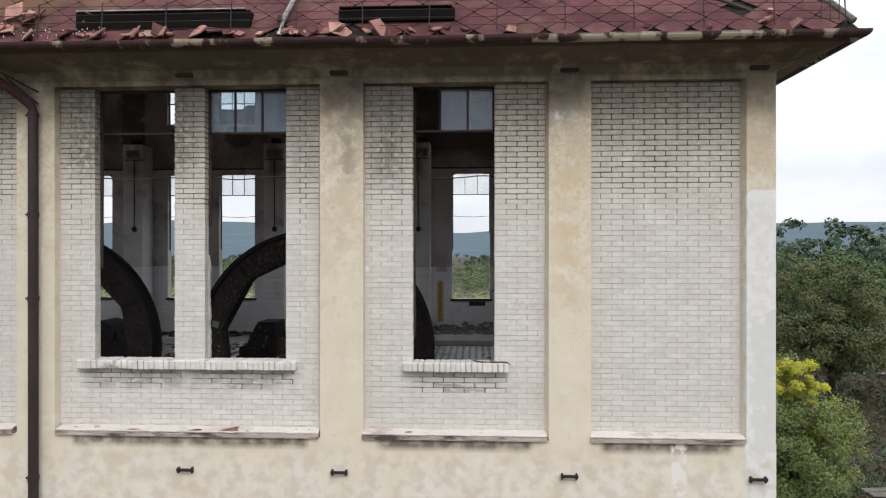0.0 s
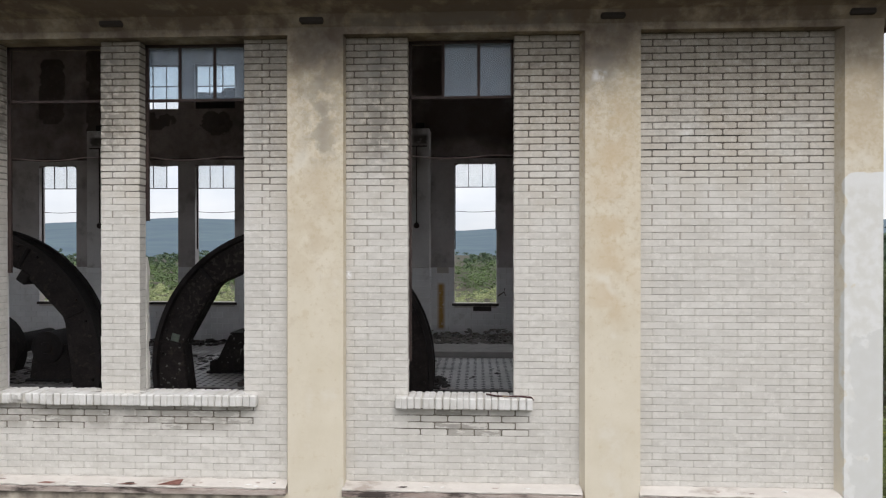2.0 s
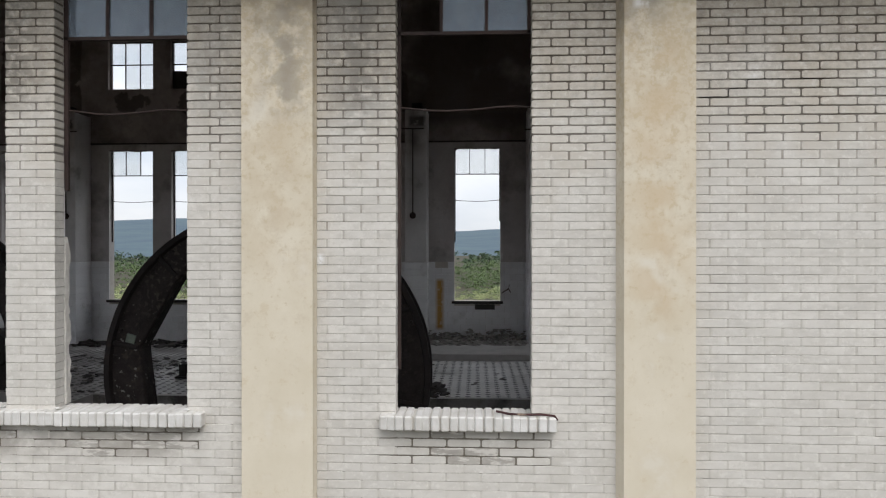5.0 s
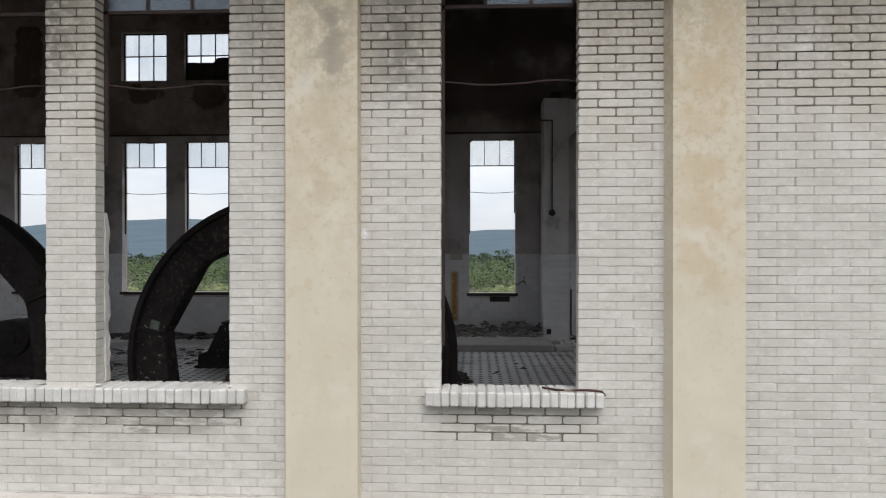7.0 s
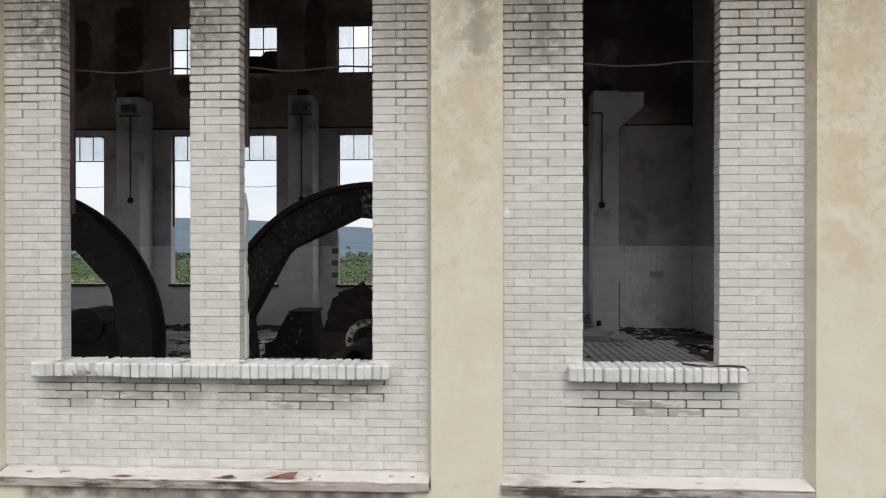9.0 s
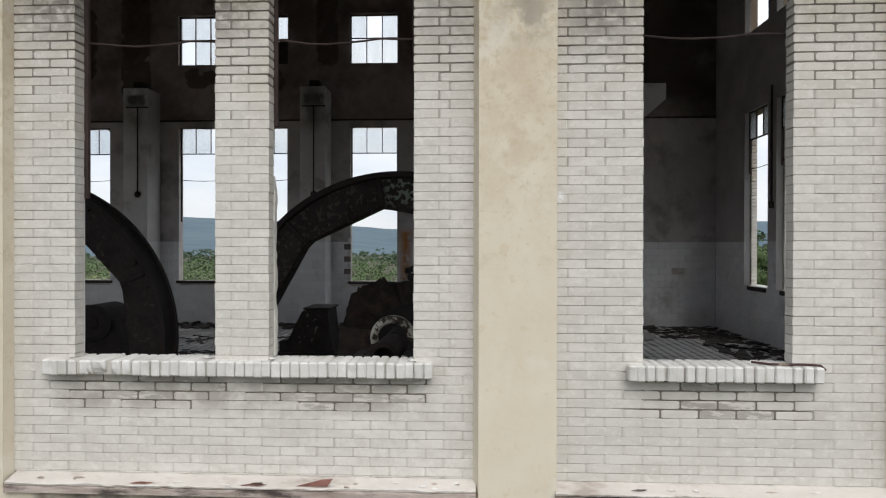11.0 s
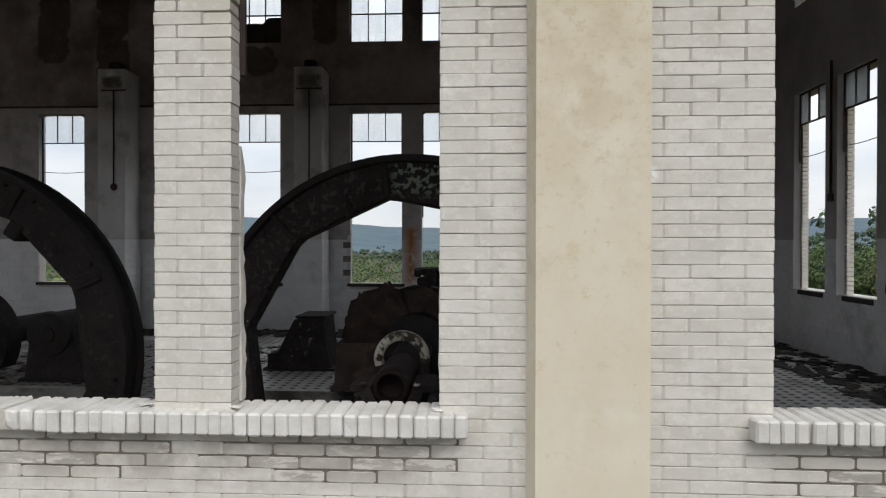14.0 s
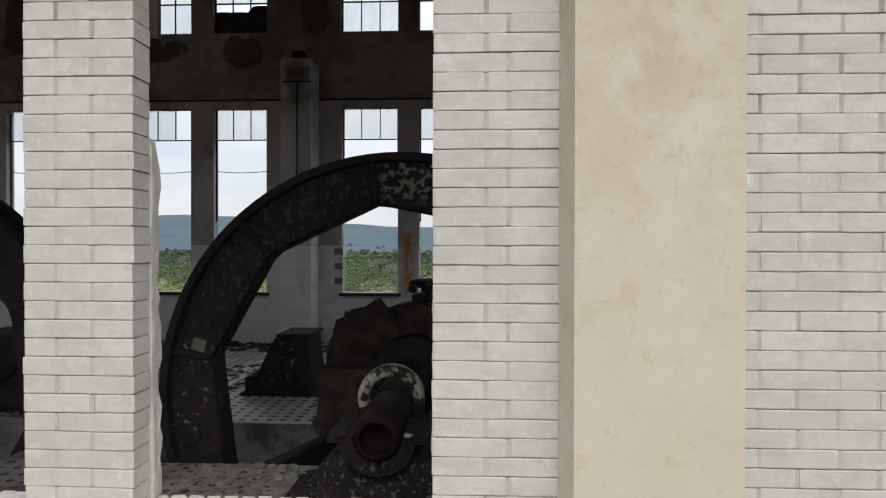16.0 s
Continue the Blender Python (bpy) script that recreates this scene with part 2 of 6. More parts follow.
M_LEDGE_CORE = material("stained_ledge_core", (0.50, 0.43, 0.385), (0.30, 0.235, 0.20), 0.9, 5, 40, 0.4, stain=(0.055, 0.043, 0.038), stain_amount=0.95, stain_scale=3.5, stain_edge=(0.50, 0.60), stretch=(0.5, 1, 2))
M_SILL = material("sill_brick_paint", (0.69, 0.675, 0.645), (0.53, 0.508, 0.468), 0.7, 4, 60, 0.25, spread=0.07,
                  stain=(0.30, 0.28, 0.25), stain_amount=0.5, stain_scale=5.0, stain_edge=(0.6, 0.75))
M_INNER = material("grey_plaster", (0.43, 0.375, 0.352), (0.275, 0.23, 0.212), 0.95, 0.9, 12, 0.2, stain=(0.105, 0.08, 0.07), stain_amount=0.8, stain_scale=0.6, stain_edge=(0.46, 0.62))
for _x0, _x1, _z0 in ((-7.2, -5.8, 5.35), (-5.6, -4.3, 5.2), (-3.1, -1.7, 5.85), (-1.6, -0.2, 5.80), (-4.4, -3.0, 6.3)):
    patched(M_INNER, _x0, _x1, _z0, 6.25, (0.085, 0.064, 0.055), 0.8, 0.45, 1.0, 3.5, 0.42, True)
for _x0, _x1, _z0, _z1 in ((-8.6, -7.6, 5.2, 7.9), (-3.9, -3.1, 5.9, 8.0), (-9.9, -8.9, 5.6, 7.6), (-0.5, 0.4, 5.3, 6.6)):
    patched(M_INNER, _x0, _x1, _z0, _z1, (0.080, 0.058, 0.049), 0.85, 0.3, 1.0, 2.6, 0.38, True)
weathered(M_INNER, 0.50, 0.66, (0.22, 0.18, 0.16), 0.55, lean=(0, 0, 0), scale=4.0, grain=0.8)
# Upper plaster on the right made darker, with soft edges.
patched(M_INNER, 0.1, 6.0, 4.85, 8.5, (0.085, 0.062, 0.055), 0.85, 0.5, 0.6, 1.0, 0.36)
M_WALL = material("faded_grey_plaster", (0.60, 0.568, 0.555), (0.44, 0.412, 0.40), 0.95, 0.9, 14, 0.2, stain=(0.15, 0.125, 0.11), stain_amount=0.5, stain_scale=1.3, stain_edge=(0.50, 0.64))
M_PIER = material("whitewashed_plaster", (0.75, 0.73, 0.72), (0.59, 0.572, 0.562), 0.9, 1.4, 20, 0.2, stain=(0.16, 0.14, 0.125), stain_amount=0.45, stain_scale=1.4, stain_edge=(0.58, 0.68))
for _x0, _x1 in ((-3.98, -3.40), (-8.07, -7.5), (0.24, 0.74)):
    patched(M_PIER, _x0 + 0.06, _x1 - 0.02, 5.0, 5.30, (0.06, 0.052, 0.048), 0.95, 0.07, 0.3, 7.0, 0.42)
# Dimness of the upper piers is put into their colour as ragged patches.
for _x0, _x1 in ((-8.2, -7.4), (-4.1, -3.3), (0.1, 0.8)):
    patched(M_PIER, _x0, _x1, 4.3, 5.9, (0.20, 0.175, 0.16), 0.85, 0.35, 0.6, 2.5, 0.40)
M_EAST = material("dingy_grey_plaster", (0.55, 0.52, 0.51), (0.43, 0.405, 0.395), 0.9, 0.8, 16, 0.2, stain=(0.24, 0.215, 0.20), stain_amount=0.5, stain_scale=0.7, stain_edge=(0.46, 0.70))
M_REVEAL = material("clean_white_plaster", (0.84, 0.835, 0.83), (0.74, 0.73, 0.725), 0.8, 2, 30, 0.15)
M_DADO = material("white_tile_dado", (0.84, 0.835, 0.84), (0.75, 0.745, 0.745), 0.30, 2, 30, 0.1, stain=(0.25, 0.22, 0.18), stain_amount=0.5, stain_scale=1.0, stain_edge=(0.58, 0.74), spread=0.06)
M_FLOOR = material("pale_floor_tile", (0.72, 0.70, 0.68), (0.52, 0.505, 0.485), 0.5, 1.2, 25, 0.15, stain=(0.10, 0.09, 0.08), stain_amount=0.7, stain_scale=0.8, stain_edge=(0.56, 0.66))
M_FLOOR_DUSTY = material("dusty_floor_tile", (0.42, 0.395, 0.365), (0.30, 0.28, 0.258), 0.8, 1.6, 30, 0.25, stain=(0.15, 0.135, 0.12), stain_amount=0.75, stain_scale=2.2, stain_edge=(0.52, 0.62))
M_DOT = material("dark_floor_tile", (0.05, 0.047, 0.045), (0.09, 0.085, 0.08), 0.5, 3, 40, 0.1)
M_CONCRETE = material("raw_concrete", (0.33, 0.315, 0.295), (0.20, 0.19, 0.178), 0.95, 2, 40, 0.4, stain=(0.07, 0.062, 0.056), stain_amount=0.85, stain_scale=1.6, stain_edge=(0.48, 0.60))
M_IRON = material("black_painted_iron", (0.036, 0.030, 0.029), (0.021, 0.0175, 0.017), 0.7, 3, 30, 0.3, spec=0.18,
                  stain=(0.045, 0.030, 0.022), stain_amount=0.7, stain_scale=3.5, stain_edge=(0.58, 0.68))
M_PEEL = patched(material("flaking_black_paint", (0.042, 0.034, 0.032), (0.022, 0.018, 0.0172), 0.75, 5, 40, 0.6, spec=0.2, stain=(0.09, 0.07, 0.056), stain_amount=0.6, stain_scale=11.0, stain_edge=(0.56, 0.70)),
                 -1.25, 0.4, 2.3, 2.9, (0.22, 0.25, 0.205), 0.95, 0.15, 0.12, 16.0, 0.53)
patched(M_PEEL, -2.9, -1.0, 1.2, 2.85, (0.13, 0.11, 0.092), 0.40, 0.3, 0.10, 15.0, 0.59)
patched(M_PEEL, -3.3, -2.5, 0.0, 1.6, (0.26, 0.25, 0.23), 0.7, 0.2, 0.08, 14.0, 0.65)
patched(M_PEEL, -1.75, -0.25, -0.1, 0.5, (0.19, 0.22, 0.235), 0.55, 0.1, 0.10, 26.0, 0.60)
M_RUSTY = material("dark_rusty_iron", (0.100, 0.076, 0.066), (0.054, 0.042, 0.038), 0.85, 4, 40, 0.5, spec=0.15, stain=(0.17, 0.115, 0.085), stain_amount=0.7, stain_scale=5.0, stain_edge=(0.55, 0.68))
M_RINGPAINT = material("chipped_white_paint", (0.55, 0.53, 0.46), (0.40, 0.37, 0.30), 0.6, 6, 50, 0.3, stain=(0.035, 0.024, 0.017), stain_amount=1.0, stain_scale=5.0, stain_edge=(0.48, 0.52))
M_STEP = material("pale_concrete", (0.50, 0.48, 0.455), (0.37, 0.355, 0.335), 0.9, 2, 40, 0.3)
patched(M_FLOOR, -9.5, -3.8, -1.0, 1.0, (0.13, 0.11, 0.10), 0.75, 0.5, 0.6, 1.3, 0.42)
M_STEEL = material("rusty_window_steel", (0.058, 0.038, 0.033), (0.030, 0.021, 0.019), 0.75, 5, 60, 0.3, spec=0.3)
M_TILE = material("dark_red_roof_tile", (0.132, 0.052, 0.054), (0.076, 0.035, 0.039), 0.85, 3, 30, 0.3, spread=0.42, spec=0.12,
                  stain=(0.15, 0.085, 0.068), stain_amount=0.75, stain_scale=2.2, stain_edge=(0.50, 0.66))
patched(M_TILE, -4.8, -2.2, 5.1, 6.5, (0.15, 0.10, 0.045), 0.5, 0.5, 0.5, 1.6, 0.50)
M_BOARD = material("weathered_board", (0.17, 0.155, 0.13), (0.09, 0.082, 0.07), 0.9, 3, 30, 0.2, spread=0.2)
M_SHARD = material("broken_red_tile", (0.44, 0.225, 0.18), (0.25, 0.13, 0.105), 0.9, 6, 40, 0.2, spread=0.4, stain=(0.34, 0.27, 0.22), stain_amount=0.6, stain_scale=5.0)
M_GUTTER = material("rusty_gutter", (0.070, 0.030, 0.029), (0.035, 0.018, 0.018), 0.8, 4, 30, 0.3, stain=(0.40, 0.32, 0.24), stain_amount=0.85, stain_scale=3.0, stain_edge=(0.55, 0.60), stretch=(1, 1, 0.35))
patched(M_GUTTER, 2.7, 5.35, 4.85, 4.965, (0.46, 0.40, 0.31), 0.85, 0.03, 0.2, 5.0, 0.46)
M_WOOD = material("charred_timber", (0.06, 0.05, 0.045), (0.03, 0.025, 0.022), 0.9, 4, 40, 0.3, stretch=(0.3, 3, 3))
M_PIPE = material("brown_downpipe", (0.042, 0.026, 0.025), (0.026, 0.017, 0.016), 0.55, 2, 30, 0.1)
M_RUBBLE = material("plaster_rubble", (0.34, 0.32, 0.29), (0.15, 0.14, 0.125), 0.95, 8, 60, 0.4, spread=0.3)
M_CHIPS = material("pale_plaster_chips", (0.50, 0.47, 0.44), (0.28, 0.26, 0.24), 0.95, 8, 60, 0.3, spread=0.3)
M_SOOT = material("oily_debris", (0.045, 0.038, 0.035), (0.07, 0.06, 0.055), 0.8, 6, 60, 0.4)
for _m in (M_WALL, M_DADO):
    patched(_m, -1.85, -1.45, 0.90, 2.30, (0.50, 0.20, 0.05), 1.0, 0.19, 0.5, 7.0, 0.40)
    patched(_m, 0.88, 1.12, 0.30, 1.55, (0.46, 0.27, 0.085), 1.0, 0.08, 0.3, 5.0, 0.34)
M_REDIRON = material("dull_red_iron", (0.026, 0.014, 0.0135), (0.016, 0.010, 0.010), 0.7, 6, 40, 0.3, spec=0.2)
M_LEAF = material("green_leaf", (0.10, 0.145, 0.048), (0.05, 0.082, 0.028), 0.7, 0.25, 2.5, 0.0, spread=0.1)
# Green made slightly lighter and bluer for haze over the woods.
M_LEAF_DARK = material("dark_green_leaf", (0.065, 0.098, 0.052), (0.034, 0.056, 0.032), 0.7, 0.2, 2.0, 0.0, spread=0.1)
M_LEAF_LIME = material("yellow_green_leaf", (0.42, 0.40, 0.04), (0.26, 0.28, 0.035), 0.7, 0.5, 3.0, 0.0)
M_LEAF_OLIVE = material("olive_leaf", (0.165, 0.20, 0.062), (0.085, 0.115, 0.04), 0.7, 0.5, 3.0, 0.0)
M_SCRUB = material("light_green_scrub_leaf", (0.29, 0.32, 0.145), (0.245, 0.28, 0.125), 0.7, 0.3, 2.0, 0.0)
M_LEAF_BROWN = material("brownish_leaf", (0.118, 0.125, 0.045), (0.058, 0.074, 0.028), 0.7, 0.35, 3.0, 0.0)
M_BRACKEN = material("brown_bracken_leaf", (0.088, 0.068, 0.034), (0.042, 0.042, 0.021), 0.7, 0.5, 3.0, 0.0, spread=0.1)
M_BLACK = material("matte_black", (0.014, 0.012, 0.011), (0.008, 0.007, 0.007), 0.95, 4, 40, 0.3, spec=0.05, stretch=(0.3, 3, 3))
M_ZINC = material("dull_zinc", (0.40, 0.38, 0.37), (0.20, 0.18, 0.17), 0.55, 5, 40, 0.2, metal=0.6)
M_BARK = material("bark", (0.05, 0.04, 0.03), (0.025, 0.02, 0.016), 0.95, 3, 20, 0.4)
M_GROUND = material("rough_ground", (0.045, 0.044, 0.022), (0.042, 0.032, 0.020), 0.95, 0.15, 2.0, 0.2)
M_ROAD = material("asphalt_road", (0.16, 0.16, 0.165), (0.12, 0.12, 0.125), 0.9, 0.5, 10, 0.1)


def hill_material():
    m = material("hazed_wooded_hill", (0.036, 0.054, 0.036), (0.010, 0.018, 0.018), 0.95, 0.010, 0.05, 0.0)
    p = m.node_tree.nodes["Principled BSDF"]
    # Bluish haze of distance is put in as a faint glow.
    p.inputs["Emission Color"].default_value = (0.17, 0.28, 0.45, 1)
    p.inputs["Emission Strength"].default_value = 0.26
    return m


M_HILL = hill_material()


def glass_material(name, tint, dirt, film, coat):
    m = bpy.data.materials.new(name)
    m.use_nodes = True
    n, l = m.node_tree.nodes, m.node_tree.links
    n.remove(n["Principled BSDF"])
    tr = n.new("ShaderNodeBsdfTransparent")
    tr.inputs[0].default_value = (*tint, 1)
    gl = n.new("ShaderNodeBsdfGlossy")
    gl.inputs["Roughness"].default_value = 0.08
    fr = n.new("ShaderNodeFresnel")
    fr.inputs[0].default_value = 1.5
    a = n.new("ShaderNodeMixShader")
    l.new(fr.outputs[0], a.inputs[0])
    l.new(tr.outputs[0], a.inputs[1])
    l.new(gl.outputs[0], a.inputs[2])
    df = n.new(film)
    df.inputs[0].default_value = (*coat, 1)
    geo = n.new("ShaderNodeNewGeometry")
    mp = n.new("ShaderNodeMapping")
    mp.inputs["Scale"].default_value = (5, 5, 1.0)
    l.new(geo.outputs["Position"], mp.inputs[0])
    t = n.new("ShaderNodeTexNoise")
    t.inputs["Scale"].default_value, t.inputs["Detail"].default_value = 2.0, 6
    l.new(mp.outputs[0], t.inputs["Vector"])
    r = n.new("ShaderNodeMapRange")
    r.inputs[1].default_value, r.inputs[2].default_value, r.inputs[3].default_value, r.inputs[4].default_value = 0.25, 0.85, dirt * 0.7, dirt * 1.3
    l.new(t.outputs[0], r.inputs[0])
    b = n.new("ShaderNodeMixShader")
    l.new(r.outputs[0], b.inputs[0])
    l.new(a.outputs[0], b.inputs[1])
    l.new(df.outputs[0], b.inputs[2])
    l.new(b.outputs[0], n["Material Output"].inputs[0])
    return m


M_GLASS = glass_material("streaked_glass", (0.80, 0.88, 0.93), 0.17, "ShaderNodeBsdfDiffuse", (0.55, 0.63, 0.74))
M_PANE = glass_material("dusty_pane", (0.99, 1.0, 1.0), 0.14, "ShaderNodeBsdfTranslucent", (0.82, 0.84, 0.86))


# ---- building helpers ----
def link(name, me, mat, parent=None, label=""):
    ob = new(name, me)
    if mat and not me.materials:
        me.materials.append(mat)
    if parent:
        ob.parent = parent
    if label:
        tagged(ob, label)
    return ob


def part(name, bm, mat, parent=None, label=""):
    me = bpy.data.meshes.new(name)
    bm.normal_update()
    bm.to_mesh(me)
    bm.free()
    return link(name, me, mat, parent, label)


def empty(name, x=0, y=0, z=0):
    ob = new(name)
    ob.location = (x, y, z)
    return ob


def box(bm, x0, x1, y0, y1, z0, z1, bevel=0.0, m=None):
    r = bmesh.ops.create_cube(bm, size=1.0)
    v = r["verts"]
    bmesh.ops.scale(bm, vec=(x1 - x0, y1 - y0, z1 - z0), verts=v)
    bmesh.ops.translate(bm, vec=((x0 + x1) / 2, (y0 + y1) / 2, (z0 + z1) / 2), verts=v)
    if bevel:
        e = list({e for vv in v for e in vv.link_edges})
        g = bmesh.ops.bevel(bm, geom=e, offset=bevel, segments=1, affect="EDGES", profile=0.5)
        v = list({vv for f in g["faces"] for vv in f.verts} | {vv for vv in v if vv.is_valid})
    if m is not None:
        bmesh.ops.transform(bm, matrix=m, verts=v)
    return v


def boxes(*spans, bevel=0.0):
    bm = bmesh.new()
    for s in spans:
        box(bm, *s, bevel=bevel)
    return bm


def tube(bm, pts, r, n=8, taper=None, cap=True):
    """A round bar through the points."""
    rings = []
    for i, p in enumerate(pts):
        p = Vector(p)
        d = (Vector(pts[min(i + 1, len(pts) - 1)]) - Vector(pts[max(i - 1, 0)])).normalized()
        u = d.cross(Vector((0, 0, 1)) if abs(d.z) < 0.9 else Vector((1, 0, 0))).normalized()
        w = d.cross(u)
        rr = r if taper is None else r + (taper - r) * i / (len(pts) - 1)
        rings.append([bm.verts.new(p + rr * (math.cos(a) * u + math.sin(a) * w)) for a in [2 * math.pi * k / n for k in range(n)]])
    for a, b in zip(rings, rings[1:]):
        for k in range(n):
            bm.faces.new((a[k], a[(k + 1) % n], b[(k + 1) % n], b[k]))
    if cap:
        bm.faces.new(rings[0][::-1])
        bm.faces.new(rings[-1])
    return bm


def lathe_y(bm, profile, cx, cz, n=64, closed=True, arc=(0, 360)):
    """Turns a profile of (y, radius) round the horizontal axis through cx, cz that runs along y."""
    full = arc[1] - arc[0] >= 360
    steps = n if full else n + 1
    rings = []
    for k in range(steps):
        a = radians(arc[0] + (arc[1] - arc[0]) * k / n)
        rings.append([bm.verts.new((cx + r * math.cos(a), y, cz + r * math.sin(a))) for y, r in profile])
    pairs = list(zip(rings, rings[1:])) + ([(rings[-1], rings[0])] if full else [])
    m = len(profile)
    for a, b in pairs:
        for j in range(m if closed else m - 1):
            bm.faces.new((a[j], a[(j + 1) % m], b[(j + 1) % m], b[j]))
    if not full and closed:
        bm.faces.new(rings[0])
        bm.faces.new(rings[-1][::-1])
    bmesh.ops.recalc_face_normals(bm, faces=bm.faces[:])
    return bm


def setting(ob, label, category):
    return tagged(ob, label, category, kind="structure")


# ---- plan ----
PIERS = [(-4.07, -3.51), (0.0, 0.60), (2.945, 3.52), (5.41, 5.81)]
Y_BRICK, Y_IN = 0.112, 0.50
Z_TOP, Z_EAVE = 4.59, 4.95
GROUND = -6.5
WIN_A1, WIN_A2, WIN_B = (-3.03, -1.945), (-1.535, -0.447), (1.228, 2.293)
Z_SILL = 0.975
Y_REAR, X_SIDE = 10.80, 5.45
HALL_LEFT = -12.6
# bond of each brick panel: a bed joint's height, course, first upright joint of the even and the odd rows, brick length with its joint
BOND = {"a": (0.804, 0.0680, -3.078, -2.946, 0.273), "b": (2.212, 0.0680, 0.822, 0.690, 0.2708),
        "c": (1.663, 0.0682, 3.7976, 3.6604, 0.2745), "d": (0.804, 0.0680, -7.178, -7.046, 0.273)}
# upright joints beside the openings, even and odd rows
JAMB_BOND = [(-1.945, (-1.817,), (-1.683,)), (-0.447, (-0.254,), (-0.175,))]

# ---- south wall: plaster frame ----
south = setting(empty("wall_south"), "cream plastered brick facade with stained pilasters", "wall")
bm = boxes((HALL_LEFT - 0.3, 5.81, 0.0, 0.42, GROUND, 0.0))
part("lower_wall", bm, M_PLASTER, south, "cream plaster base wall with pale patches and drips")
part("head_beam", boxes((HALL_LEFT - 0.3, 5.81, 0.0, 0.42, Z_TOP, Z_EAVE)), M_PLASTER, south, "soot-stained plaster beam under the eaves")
for x0, x1 in PIERS + [(-8.17, -7.61)]:
    # the reveal on one side is splayed towards the brick
    bm = bmesh.new()
    plan = [(x0 + 0.034, 0.0), (x1 - 0.006, 0.0), (x1, 0.13), (x1, 0.42), (x0, 0.42), (x0 - 0.006, 0.118)]
    lo, hi = [[bm.verts.new((x, y, z)) for x, y in plan] for z in (0.0, Z_TOP)]
    bm.faces.new(lo[::-1]); bm.faces.new(hi)
    for i in range(6):
        bm.faces.new((lo[i], lo[(i + 1) % 6], hi[(i + 1) % 6], hi[i]))
    part("pilaster", bm, M_PLASTER, south, "cream plaster pilaster with worn patches")

# inner leaf, plastered, between the pilasters
def leaf_spans(x0, x1, holes, z0, z1):
    """Boxes (x0, x1, z0, z1) of a panel that leave the holes (x0, x1, z0, z1) open."""
    out, xs = [], sorted({x0, x1, *[h[0] for h in holes], *[h[1] for h in holes]})
    for a, b in zip(xs, xs[1:]):
        cut = sorted((h[2], h[3]) for h in holes if h[0] <= a + 1e-6 and h[1] >= b - 1e-6)
        z = z0
        for lo, hi in cut:
            if min(lo, z1) > z + 1e-6:
                out.append((a, b, z, min(lo, z1)))
            z = max(z, hi)
        if z < z1 - 1e-6:
            out.append((a, b, z, z1))
    return out


BAYS = [  # name, x0, x1, windows
    ("a", -3.51, 0.0, [WIN_A1, WIN_A2]),
    ("b", 0.60, 2.945, [WIN_B]),
    ("c", 3.52, 5.41, []),
    ("d", -7.61, -4.07, [(w[0] - 4.1, w[1] - 4.1) for w in (WIN_A1, WIN_A2)]),
]
Z_LEDGE = 0.115
BRICKS = {}


def brick_mesh(length, deep, variant, h, lip, bare, worn_off=False):
    """One painted brick with uneven arrises; its front lower left corner is the origin, it reaches back along y. A lip of mortar fills the upright joint."""
    key = (round(length, 3), deep, variant, round(h, 3), lip, bare, worn_off)
    if key not in BRICKS:
        rnd = random.Random(str(key))
        j = lambda s: rnd.uniform(-s, s)
        c, d = 0.0022 if bare else 0.0014, 0.125 if deep else 0.045
        n = 6 if length > 0.15 else 4
        vs, fs = [], []
        lo, hi, tilt = j(.0010), j(.0008), j(.0014)
        for i in range(n):
            u = i / (n - 1)
            x = length * (u if i in (0, n - 1) else 0.06 + 0.88 * (i - 1) / (n - 3)) + (j(.004) if 1 < i < n - 2 else 0)
            outer = i in (0, n - 1)
            # bared bricks have rounded corners
            pull = (0.0065 if bare else 0.0012) * rnd.uniform(.5, 1.2) if outer else 0.0
            end = 0.0020 if outer else 0.0
            a = lo + tilt * (u - .5) + j(.0011) + pull
            b, y = h + hi + tilt * (u - .5) + j(.0009) - pull, j(.0007)
            vs += [(x, d, a), (x, c + end, a), (x, y + end, a + .0030), (x, y + end, b - .0022), (x, c + end, b), (x, d, b)]
        for i in range(n - 1):
            k = i * 6
            fs += [(k + q, k + 6 + q, k + 7 + q, k + 1 + q) for q in range(5)]
        e = (n - 1) * 6
        fs += [(0, 1, 2, 3, 4, 5), (e + 5, e + 4, e + 3, e + 2, e + 1, e)]
        mats = [0] * len(fs)
        if lip:
            k = len(vs)
            y = (0.0045 if bare else 0.0020) + j(.0006)
            sag = 0.0 if bare else j(.0015)
            vs += [(length - .003, y, .002), (length + lip + .003, y, .002 + sag), (length + lip + .003, y, h - .001), (length - .003, y, h - .001 + sag)]
            fs.append((k, k + 1, k + 2, k + 3))
            mats.append(1)
        me = bpy.data.meshes.new("brick")
        me.from_pydata(vs, [], fs)
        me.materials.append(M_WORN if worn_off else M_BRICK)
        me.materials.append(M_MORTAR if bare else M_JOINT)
        for p, m in zip(me.polygons, mats):
            p.material_index = m
        BRICKS[key] = me
    return BRICKS[key]


def worn(x, z, holes):
    """Where the paint has gone from the joints: near the top, and under the sills."""
    edge = (3.10 if x > 3.5 else 3.05) + 0.30 * noise.noise((x * 0.9, 7.0, 0)) + 0.16 * noise.noise((x * 4, z * 5, 0))
    if z > edge:
        return True
    low = 0.60 if x < 0 else 0.53
    return any(h[0] - 0.06 < x < h[1] + 0.06 for h in holes) and low + 0.09 * noise.noise((x * 2.3, 2, 0)) < z < 0.9


